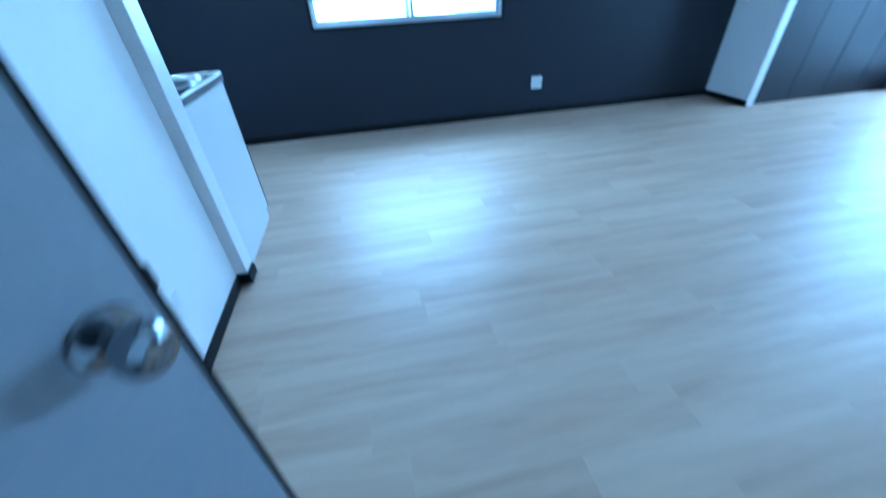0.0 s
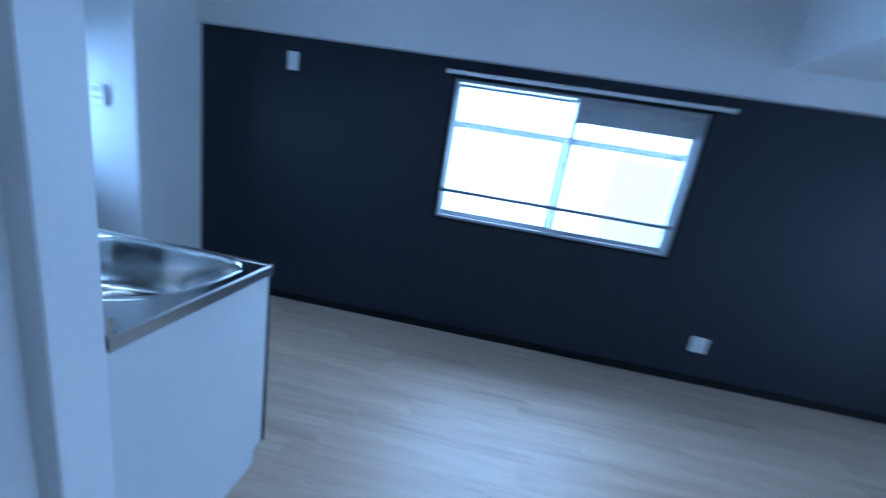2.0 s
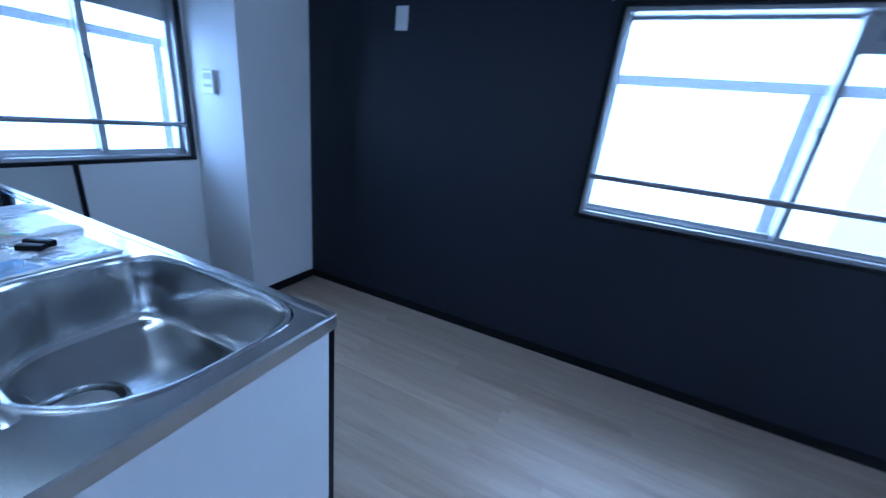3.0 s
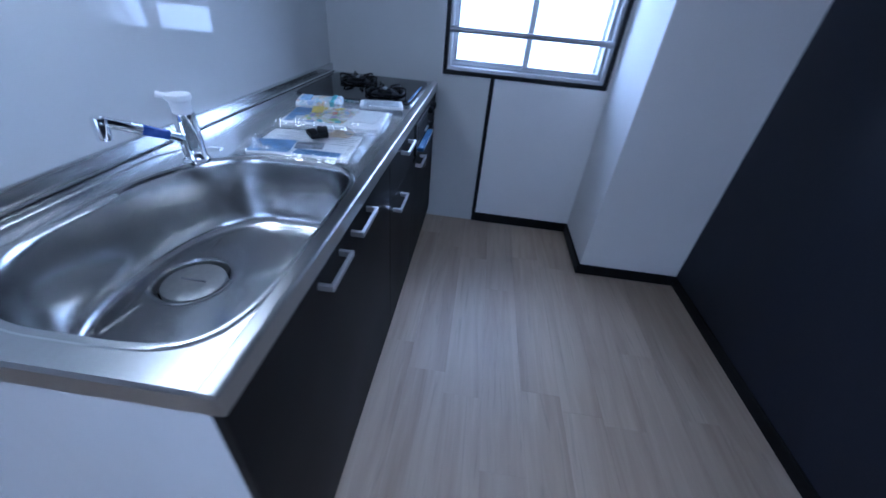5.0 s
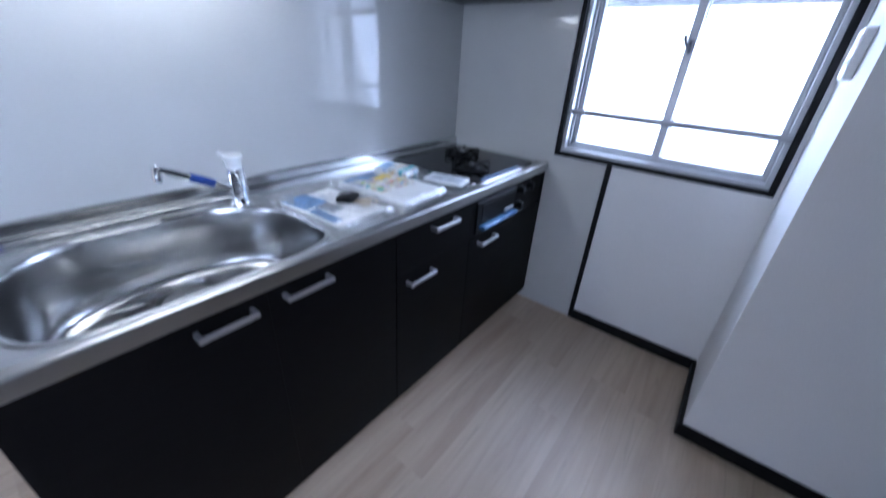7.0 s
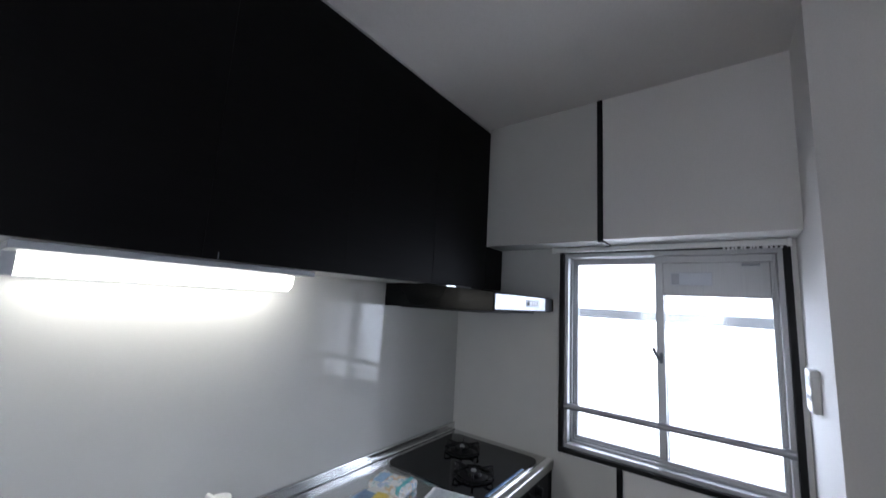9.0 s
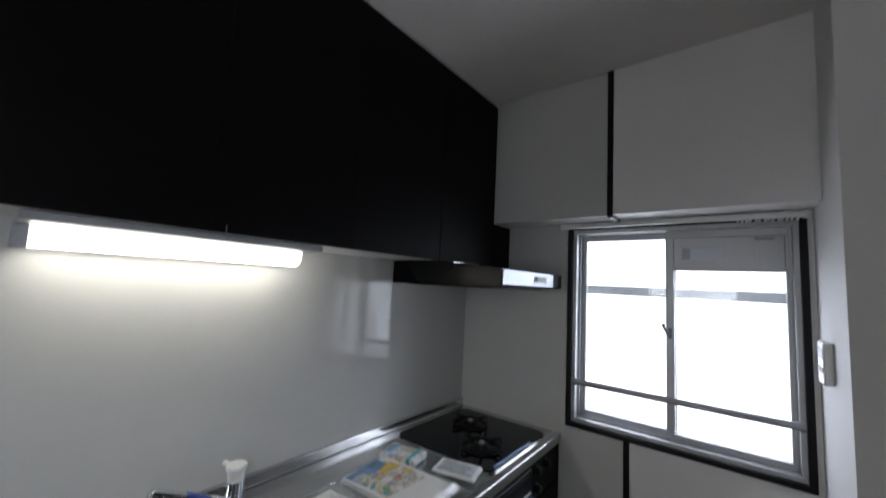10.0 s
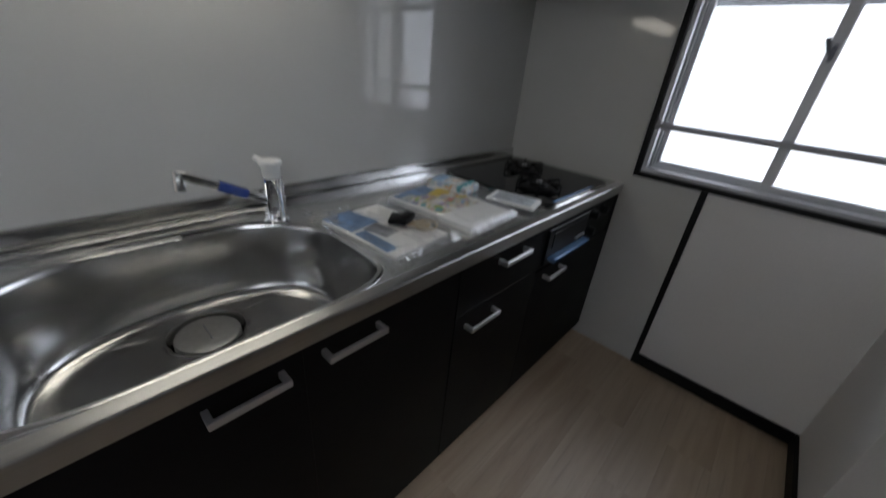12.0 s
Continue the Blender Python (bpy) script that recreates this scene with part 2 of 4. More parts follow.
GLASS = see_through("window_glass", 0.955, 0.05)
FILM = see_through("clear_film", 0.90, 0.09, gloss=0.11)

LIT = bpy.data.materials.new("lit_diffuser")
LIT.use_nodes = True
b = LIT.node_tree.nodes["Principled BSDF"]
b.inputs["Base Color"].default_value = (0.8, 0.8, 0.78, 1)
b.inputs["Emission Color"].default_value = (1.0, 0.95, 0.81, 1)
b.inputs["Emission Strength"].default_value = 14.0

# ---------------------------------------------------------------- mesh helpers


def bx(bm, x0, y0, z0, x1, y1, z1, bevel=0.0, seg=1):
    """A box between two corners, with rounded edges."""
    made = bmesh.ops.create_cube(bm, size=1, matrix=Matrix.Translation(((x0 + x1) / 2, (y0 + y1) / 2, (z0 + z1) / 2)) @ Matrix.Diagonal((abs(x1 - x0), abs(y1 - y0), abs(z1 - z0), 1)))
    if bevel:
        edges = list({e for v in made["verts"] for e in v.link_edges})
        bmesh.ops.bevel(bm, geom=edges, offset=bevel, segments=seg, affect="EDGES", profile=0.5, clamp_overlap=True)
    return bm


def box(*a, bevel=0.0, seg=1):
    return bx(bmesh.new(), *a, bevel=bevel, seg=seg)


def boxes(*rows, bevel=0.0):
    bm = bmesh.new()
    for r in rows:
        bx(bm, *r, bevel=bevel)
    return bm


def rod(bm, p0, p1, r0, r1=None, seg=20, caps=True):
    p0, p1 = Vector(p0), Vector(p1)
    d = p1 - p0
    m = Matrix.Translation((p0 + p1) / 2) @ d.to_track_quat("Z", "Y").to_matrix().to_4x4()
    bmesh.ops.create_cone(bm, cap_ends=caps, segments=seg, radius1=r0, radius2=r0 if r1 is None else r1, depth=d.length, matrix=m)
    return bm


def lathe(bm, profile, m=Matrix(), seg=32):
    """Turns (radius, height) pairs round the local z axis."""
    rings = []
    for r, h in profile:
        rings.append([bm.verts.new(m @ Vector((r * math.cos(2 * math.pi * i / seg), r * math.sin(2 * math.pi * i / seg), h))) for i in range(seg)])
    for a, c in zip(rings, rings[1:]):
        for i in range(seg):
            bm.faces.new((a[i], a[(i + 1) % seg], c[(i + 1) % seg], c[i]))
    bm.faces.new(rings[0][::-1])
    bm.faces.new(rings[-1])
    return bm


def pipe(bm, pts, r, seg=14):
    """A round tube along a line of points."""
    pts = [Vector(q) for q in pts]
    rings = []
    for i, q in enumerate(pts):
        d = (pts[min(i + 1, len(pts) - 1)] - pts[max(i - 1, 0)]).normalized()
        turn = d.to_track_quat("Z", "Y").to_matrix()
        rings.append([bm.verts.new(q + turn @ Vector((r * math.cos(2 * math.pi * k / seg), r * math.sin(2 * math.pi * k / seg), 0))) for k in range(seg)])
    for a, c in zip(rings, rings[1:]):
        for k in range(seg):
            bm.faces.new((a[k], a[(k + 1) % seg], c[(k + 1) % seg], c[k]))
    bm.faces.new(rings[0][::-1])
    bm.faces.new(rings[-1])
    return bm


def prism(bm, outline, axis, a, c):
    """An outline in the two other axes, drawn from a to c along an axis."""
    def at(u, v, w):
        return {"x": (w, u, v), "y": (u, w, v), "z": (u, v, w)}[axis]
    lo = [bm.verts.new(at(u, v, a)) for u, v in outline]
    hi = [bm.verts.new(at(u, v, c)) for u, v in outline]
    for i in range(len(lo)):
        j = (i + 1) % len(lo)
        bm.faces.new((lo[i], lo[j], hi[j], hi[i]))
    bm.faces.new(lo[::-1])
    bm.faces.new(hi)
    bmesh.ops.recalc_face_normals(bm, faces=bm.faces)
    return bm


def mesh(name, bm, material, smooth=False):
    bmesh.ops.recalc_face_normals(bm, faces=bm.faces)
    me = bpy.data.meshes.new(name)
    bm.to_mesh(me)
    bm.free()
    me.materials.append(material)
    if smooth:
        me.shade_smooth()
        me.set_sharp_from_angle(angle=radians(38))
    return me


def part(name, bm, material, parent, label="", smooth=False):
    ob = new(name, mesh(name, bm, material, smooth))
    ob.parent = parent
    if label:
        tagged(ob, label)
    return ob


def thing(name, m, label, category, group="", kind=""):
    ob = new(name)
    ob.empty_display_size = 0.1
    ob.matrix_world = m
    return tagged(ob, label, category, group, kind)


def single(name, bm, material, label, category, kind="", smooth=False, group=""):
    ob = new(name, mesh(name, bm, material, smooth))
    return tagged(ob, label, category, group, kind)


def structure(name, bm, material, label, category):
    return single(name, bm, material, label, category, "structure")


# ---------------------------------------------------------------- the shell
H = 2.59
XW, XE, YN, YS, YB = -1.996, 6.45, 1.475, -2.725, -0.618
XP = -0.030

floor = structure("floor", box(XW - 0.15, YS - 1.4, -0.12, XE + 0.15, YN + 0.15, -0.005), PLANK, "pale wood-print plank floor of the empty room", "floor")
structure("ceiling", box(XW - 0.15, YS - 1.4, H, XE + 0.15, YN + 0.15, H + 0.12), CEIL, "plain white papered ceiling over the room", "ceiling")

NX0, NX1, NZ0, NZ1 = 0.380, 2.068, 0.912, 1.885
structure("wall_north", boxes((XW - 0.15, YN, 0, NX0, YN + 0.15, H), (NX1, YN, 0, XE + 0.15, YN + 0.15, H), (NX0, YN, 0, NX1, YN + 0.15, NZ0), (NX0, YN, NZ1, NX1, YN + 0.15, H)),
          NAVY, "dark navy papered accent wall with a wide window", "wall")
WY0, WY1, WZ0, WZ1 = 0.043, 0.902, 0.916, 1.882
structure("wall_west", boxes((XW - 0.15, YB - 0.15, 0, XW, WY0, H), (XW - 0.15, WY1, 0, XW, YN, H), (XW - 0.15, WY0, 0, XW, WY1, WZ0), (XW - 0.15, WY0, WZ1, XW, WY1, H)),
          PAPER, "white wall with the kitchen window at the counter's end", "wall")
structure("wall_kitchen", box(XW, YB - 0.15, 0, -0.060, YB, H), PAPER, "white wall behind the kitchen counter", "wall")
structure("wall_partition", box(XP - 0.115, YS, 0, XP, -0.742, H), PAPER, "white papered partition wall beside the entrance door", "wall")
DX0, DX1 = 0.090, 1.000
structure("wall_south", boxes((XP - 0.115, YS - 0.15, 0, DX0, YS, H), (DX1, YS - 0.15, 0, XE + 0.15, YS, H), (DX0, YS - 0.15, 2.04, DX1, YS, H)), PAPER, "white papered wall with the entrance doorway", "wall")
structure("wall_corridor", boxes((XP - 0.115, YS - 1.4, 0, DX0 - 0.1, YS - 0.15, H), (DX1 + 0.1, YS - 1.4, 0, DX1 + 0.22, YS - 0.15, H), (DX0 - 0.1, YS - 1.4, 0, DX1 + 0.1, YS - 1.28, H)),
          PAPER, "plain white walls of the corridor behind the door", "wall")
EY0, EY1 = -1.05, 0.84
structure("wall_east", boxes((XE, YS, 0, XE + 0.15, EY0, H), (XE, EY1, 0, XE + 0.15, YN, H), (XE, EY0, 2.02, XE + 0.15, EY1, H), (XE, EY0, 0, XE + 0.15, EY1, 0.06)), PAPER, "white wall with the balcony door", "wall")
structure("column_north_west", box(XW, 0.938, 0, -1.539, YN, H), PAPER, "white papered corner column beside the kitchen window", "column")
structure("soffit_west", box(XW, YB, 1.914, -1.810, 0.938, H), PAPER, "white boxed beam above the kitchen window", "soffit")
structure("beam_north", box(-1.539, 1.42, 2.004, 4.57, YN, H), PAPER, "white boxed beam along the dark wall", "beam")
structure("beam_cross", box(2.37, YS, 2.182, 3.00, 1.42, H), PAPER, "white ceiling beam crossing the room", "beam")
structure("trim_ceiling", box(3.00, 1.395, 2.53, 4.57, 1.42, 2.58, bevel=0.003), DARKTRIM, "dark moulding under the ceiling on the beam", "trim")
structure("wall_closet_side", box(4.57, 0.945, 0, 4.64, YN, H), PAPER, "white papered side wall of the closet", "wall")
structure("wall_closet_top", box(4.64, 0.955, 2.03, XE, 1.05, H), PAPER, "white wall above the closet doors", "wall")
structure("trim_closet", box(4.568, 0.920, 0.0, 4.655, 0.945, 2.05, bevel=0.004), WHITETRIM, "white painted corner post of the closet", "trim")
structure("trim_post", boxes((XP - 0.115, -0.742, 0.062, 0.024, -0.640, H), (-0.0595, -0.640, 0.0, -0.022, YB, H), bevel=0.003), WHITETRIM, "white painted post at the partition's end", "trim")
structure("wall_panel_back", box(XW, YB, 0.0, -0.060, YB + 0.004, 1.69), TILE, "glossy pale grey splash panel behind the counter", "wall panel")
structure("wall_panel_side", boxes((XW, YB + 0.004, 0, XW + 0.004, WY0 - 0.024, 1.914), (XW, WY0 - 0.024, 0, XW + 0.004, 0.294, WZ0 - 0.024)), TILE, "glossy pale grey panel beside the kitchen window", "wall panel")
structure("wall_panel_soffit", boxes((-1.810, -0.32, 1.910, -1.806, 0.263, H - 0.002), (XW, -0.32, 1.910, -1.810, 0.263, 1.9135)), TILE, "glossy pale panel on the boxed beam", "wall panel")


def baseboard(x0, y0, x1, y1, h=0.06):
    structure("baseboard", box(x0, y0, 0.001, x1, y1, h, bevel=0.002), DARKTRIM, "dark brown-black skirting board along the wall", "baseboard")


baseboard(-1.539, YN - 0.009, 4.57, YN)
baseboard(-1.539, 0.923, -1.524, YN - 0.009)
baseboard(XW + 0.015, 0.923, -1.539, 0.938)
baseboard(XW, 0.314, XW + 0.015, 0.938)
baseboard(XP, YS, XP + 0.009, -0.751)
baseboard(XP - 0.01, -0.751, 0.033, -0.648)
baseboard(4.561, 0.920, 4.57, YN - 0.009)
baseboard(DX1 + 0.03, YS, XE, YS + 0.009)
baseboard(XE - 0.009, YS + 0.009, XE, EY0 - 0.02)
structure("trim_strip", box(XW, 0.292, 0.0, XW + 0.012, 0.316, WZ0 - 0.020, bevel=0.002), DARKTRIM, "dark joint strip on the wall below the window", "trim")
structure("trim_strip", boxes((-1.810, 0.261, 1.904, -1.800, 0.285, H - 0.001), (XW + 0.02, 0.261, 1.902, -1.810, 0.285, 1.9125), bevel=0.002), DARKTRIM, "dark joint strip on the boxed beam", "trim")

# ---------------------------------------------------------------- windows


def sliding_window(name, m, w, h, label, panel, bar, a, foot, head, side, outer, mid):
    """Two-sash aluminium window; x along it, y outwards, z up from the opening's lower corner."""
    win = thing(name, m, label, "window", kind="structure")
    t = 0.019
    part("dark_casing", boxes((-t, -0.010, -t, w + t, 0.014, 0.003), (-t, -0.010, 0.003, 0.003, 0.014, h), (w - 0.003, -0.010, 0.003, w + t, 0.014, h), (-t, -0.010, h, w + t, 0.014, h + 0.016), bevel=0.002), DARKTRIM, win, "thin dark casing")
    part("window_frame", boxes((0, 0.012, 0, w, 0.145, a), (0, 0.012, h - a, w, 0.145, h), (0, 0.012, a, a, 0.145, h - a), (w - a, 0.012, a, w, 0.145, h - a),
                               (a, 0.050, a, w - a, 0.056, a + 0.012), (a, 0.092, a, w - a, 0.098, a + 0.012), (a, 0.050, a, a + 0.010, 0.056, h - a), (a, 0.092, a, a + 0.010, 0.098, h - a),
                               (w - a - 0.010, 0.050, a, w - a, 0.056, h - a), bevel=0.0015), ALU, win, "grey aluminium frame with sliding tracks")

    def sash(x0, x1, y0, left_stile, right_stile, with_panel):
        s = part("sash", boxes((x0, y0, a - 0.002, x1, y0 + 0.032, a + foot), (x0, y0, h - a - head, x1, y0 + 0.032, h - a + 0.002),
                               (x0, y0, a + foot, x0 + left_stile, y0 + 0.032, h - a - head), (x1 - right_stile, y0, a + foot, x1, y0 + 0.032, h - a - head), bevel=0.002), ALU, win)
        top = h - a - head
        if with_panel:
            p = part("vent_panel", box(x0 + left_stile, y0 + 0.006, top - panel, x1 - right_stile, y0 + 0.028, top, bevel=0.002), ALU, win, "grey aluminium panel above the glass")
            lx = x0 + left_stile + 0.03
            lw = (x1 - x0) * 0.36
            part("vent_slot", boxes((lx, y0 + 0.001, top - panel * 0.68, lx + lw, y0 + 0.006, top - panel * 0.30), bevel=0.001), HOODFRONT, p, "pale label plate")
            part("vent_mark", boxes((lx + 0.004, y0 - 0.001, top - panel * 0.66, lx + 0.034, y0 + 0.001, top - panel * 0.33)), GREYPLASTIC, p)
            part("vent_grip", box(x1 - right_stile - 0.09, y0 - 0.006, top - 0.018, x1 - right_stile - 0.03, y0 + 0.006, top - 0.008, bevel=0.002), GREYPLASTIC, p)
            top -= panel
        g = part("pane", box(x0 + left_stile, y0 + 0.013, a + foot, x1 - right_stile, y0 + 0.018, top), GLASS, win, "bright frosted glass")
        g.visible_shadow = False
        return s

    sash(a - 0.003, mid + 0.018, 0.096, side, 0.036, False)
    sash(mid - 0.018, w - a + 0.003, 0.054, 0.032, outer, True)
    latch = part("latch", box(mid - 0.007, 0.042, h * 0.475, mid + 0.006, 0.054, h * 0.525, bevel=0.003), OUTRAIL, win, "dark crescent latch")
    arm = bmesh.new()
    pipe(arm, [(mid, 0.036, h * 0.49), (mid - 0.012, 0.030, h * 0.505), (mid - 0.024, 0.028, h * 0.53), (mid - 0.026, 0.028, h * 0.545)], 0.007, 10)
    part("latch_arm", arm, OUTRAIL, latch)
    rail = bmesh.new()
    rod(rail, (0.004, 0.020, bar), (w - 0.004, 0.020, bar), 0.0150)
    r = part("guard_bar", rail, BARSTEEL, win, "round steel guard bar", True)
    ends = bmesh.new()
    rod(ends, (0.0, 0.020, bar), (0.022, 0.020, bar), 0.018)
    part("bar_socket", ends, BARSTEEL, r, smooth=True)
    ends = bmesh.new()
    rod(ends, (w - 0.030, 0.020, bar), (w, 0.020, bar), 0.018)
    part("bar_socket", ends, BARSTEEL, r, smooth=True)
    return win


sliding_window("window_1", pose(NX0, YN, NZ0), NX1 - NX0, NZ1 - NZ0, "wide two-sash aluminium sliding window in the dark wall", 0.128, 0.205, 0.020, 0.030, 0.014, 0.020, 0.034, 0.868)
sliding_window("window_2", pose(XW, WY0, WZ0, 0, 0, 90), WY1 - WY0, WZ1 - WZ0, "two-sash aluminium sliding window beside the kitchen counter", 0.150, 0.196, 0.020, 0.028, 0.030, 0.028, 0.022, 0.430)


def curtain_rail(m, length, label, runners):
    t = thing("curtain_rail", m, label, "curtain rail")
    part("rail", boxes((0, -0.012, -0.011, length, 0.012, 0.011), bevel=0.003), PLASTIC, t)
    part("end_cap", box(-0.014, -0.015, -0.015, 0.004, 0.015, 0.015, bevel=0.004), PLASTIC, t)
    part("end_cap", box(length - 0.004, -0.015, -0.015, length + 0.014, 0.015, 0.015, bevel=0.004), PLASTIC, t)
    for k in (0.05, 0.5, 0.95):
        part("bracket", box(length * k - 0.012, 0.006, 0.006, length * k + 0.012, 0.045, 0.020, bevel=0.003), PLASTIC, t)
    for k in range(runners):
        bm = bmesh.new()
        x = length - 0.02 - k * 0.013 + random.uniform(-0.004, 0.004)
        low = random.uniform(0.013, 0.018)
        bx(bm, x - 0.004, -0.006, -low, x + 0.004, 0.006, -0.010, bevel=0.0015)
        bmesh.ops.create_circle(bm, segments=10, radius=0.0045, matrix=Matrix.Translation((x, random.uniform(-0.004, 0.004), -low - 0.002)) @ Euler((radians(90), 0, random.uniform(-0.6, 0.6))).to_matrix().to_4x4(), cap_ends=True)
        part("runner", bm, PLASTIC, t)
    return t


curtain_rail(pose(0.330, YN - 0.040, 1.914), 1.842, "white plastic curtain rail above the wide window", 0)
curtain_rail(pose(XW + 0.040, 0.010, 1.894, 0, 0, 90), 0.900, "white curtain rail with bunched runners above the kitchen window", 14)


def outside_guard(name, m, length, z, posts, half, label):
    t = thing(name, m, label, "railing", kind="structure")
    part("rail", boxes((0, 0, z - 0.024, length, 0.03, z + 0.024), bevel=0.006), OUTRAIL, t)
    for x in (0.0, *posts, length):
        part("post", box(x - half, 0.003, -3.0, x + half, 0.027, z - 0.022, bevel=0.004), OUTRAIL, t)


outside_guard("railing_north", pose(-0.9, YN + 0.24, 0), 4.6, 1.612, (2.150, 3.050), 0.038, "grey painted rail on posts outside the wide window")
outside_guard("railing_west", pose(XW - 0.22, -0.8, 0, 0, 0, 90), 3.0, 1.580, (1.702,), 0.022, "grey painted rail on posts outside the kitchen window")
structure("ground", box(-40, -40, -3.2, 50, 50, -3.0), OUTWALL, "grey paved ground far below the windows", "ground")

SKYGLOW = bpy.data.materials.new("bright_sky")
SKYGLOW.use_nodes = True
b = SKYGLOW.node_tree.nodes["Principled BSDF"]
b.inputs["Base Color"].default_value = (0, 0, 0, 1)
b.inputs["Emission Color"].default_value = (0.94, 0.985, 1.04, 1)
b.inputs["Emission Strength"].default_value = 5.0
# the next house's side emits its own light, standing in for daylight on it
HOUSEGLOW = bpy.data.materials.new("glowing_house_side")
HOUSEGLOW.use_nodes = True
b = HOUSEGLOW.node_tree.nodes["Principled BSDF"]
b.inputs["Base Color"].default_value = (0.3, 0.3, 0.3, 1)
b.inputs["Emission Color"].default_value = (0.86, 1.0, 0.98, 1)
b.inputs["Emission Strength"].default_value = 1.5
structure("backdrop", box(1.95, 2.84, -1.8, 5.0, 2.88, 1.62), HOUSEGLOW, "pale side of the next house, glowing in place of daylight on it", "house")
structure("backdrop", box(-2.2, 3.45, -1.8, 5.2, 3.50, 4.6), SKYGLOW, "plain bright hazy sky outside the wide window", "sky")
structure("backdrop", box(-4.00, -2.2, -1.8, -3.95, 3.4, 4.6), SKYGLOW, "plain bright hazy sky outside the kitchen window", "sky")
structure("backdrop", box(7.85, -2.9, -0.8, 7.90, 2.7, 3.6), SKYGLOW, "plain bright hazy sky outside the balcony door", "sky")

# balcony door in the east wall
bd = thing("door_2", pose(XE + 0.06, EY0, 0.06), "bright glazed aluminium balcony door", "balcony door", kind="structure")
dw, dh = EY1 - EY0, 1.96
part("door_frame", boxes((-0.05, 0, 0, 0.06, dw, 0.04), (-0.05, 0, dh - 0.04, 0.06, dw, dh), (-0.05, 0, 0.04, 0.06, 0.04, dh - 0.04), (-0.05, dw - 0.04, 0.04, 0.06, dw, dh - 0.04), bevel=0.002), ALU, bd)
for y0, y1, x0 in ((0.04, dw / 2 + 0.02, 0.0), (dw / 2 - 0.02, dw - 0.04, -0.035)):
    part("sash", boxes((x0, y0, 0.04, x0 + 0.03, y1, 0.12), (x0, y0, dh - 0.09, x0 + 0.03, y1, dh - 0.04), (x0, y0, 0.12, x0 + 0.03, y0 + 0.04, dh - 0.09), (x0, y1 - 0.04, 0.12, x0 + 0.03, y1, dh - 0.09), bevel=0.002), ALU, bd)
    g = part("pane", box(x0 + 0.012, y0 + 0.04, 0.12, x0 + 0.017, y1 - 0.04, dh - 0.09), GLASS, bd)
    g.visible_shadow = False

# entrance door, ajar into the room
DOORW = 0.78
edge = Vector((0.490, -1.990))
u = Vector((-0.500, -0.866))
hinge = edge + u * DOORW
dm = Matrix(((-u.x, u.y, 0, hinge.x), (-u.y, -u.x, 0, hinge.y), (0, 0, 1, 0.008), (0, 0, 0, 1)))
door = thing("door_1", dm, "grey-white painted entrance door standing half open", "door", kind="structure")
leaf = part("leaf", box(0, 0.0, 0, DOORW, 0.036, 2.01, bevel=0.002), DOORPAINT, door)
part("edge_band", box(DOORW - 0.004, -0.0035, 0.0, DOORW + 0.003, 0.037, 2.01, bevel=0.001), DARKTRIM, door, "dark edge strip")
latch = part("latch", box(DOORW + 0.002, 0.010, 0.917, DOORW + 0.014, 0.026, 0.947, bevel=0.003), DARKTRIM, door, "dark spring latch")
knob = bmesh.new()
km = Matrix.Translation((DOORW - 0.051, 0, 0.914)) @ Euler((radians(90), 0, 0)).to_matrix().to_4x4()
lathe(knob, [(0.030, -0.002), (0.031, 0.003), (0.029, 0.006), (0.014, 0.009), (0.012, 0.020), (0.013, 0.026), (0.021, 0.031), (0.0255, 0.040), (0.0255, 0.050), (0.022, 0.058), (0.012, 0.062), (0.010, 0.060), (0.003, 0.060)], km, 40)
part("door_knob", knob, DARKCHROME, door, "round chrome knob with a rose", True)
jamb = boxes((DX0 - 0.03, YS - 0.16, 0, DX0, YS + 0.01, 2.07), (DX1, YS - 0.16, 0, DX1 + 0.03, YS + 0.01, 2.07), (DX0, YS - 0.16, 2.04, DX1, YS + 0.01, 2.07))
structure("trim_doorway", jamb, WHITETRIM, "white painted frame of the entrance doorway", "trim")

# closet with dark folding doors
closet = thing("closet", pose(4.655, 0.957, 0), "dark stained wooden closet with four grooved folding doors", "closet")
cw = (XE - 0.02 - 4.655) / 4
for k in range(4):
    d = part("door_leaf", box(k * cw + 0.002, 0, 0.012, (k + 1) * cw - 0.002, 0.028, 2.02, bevel=0.004), CLOSETWOOD, closet)
    if k in (0, 2):
        bm = bmesh.new()
        side = (k + 1) * cw - 0.20
        bx(bm, side, -0.026, 0.985, side + 0.14, -0.018, 1.003, bevel=0.002)
        bx(bm, side, -0.020, 0.987, side + 0.010, 0.0, 1.001)
        bx(bm, side + 0.13, -0.020, 0.987, side + 0.14, 0.0, 1.001)
        part("handle", bm, HANDLE, d, "pale metal bar handle")
part("header", box(0, -0.004, 2.022, 4 * cw, 0.05, 2.05, bevel=0.002), CLOSETWOOD, closet)
part("back_board", box(0, 0.060, 0.004, 4 * cw, 0.075, 2.02), CLOSETWOOD, closet)
part("plinth", box(0, 0.006, 0.001, 4 * cw, 0.05, 0.010), DARKTRIM, closet)

# ---------------------------------------------------------------- kitchen base units
TOP = 0.85


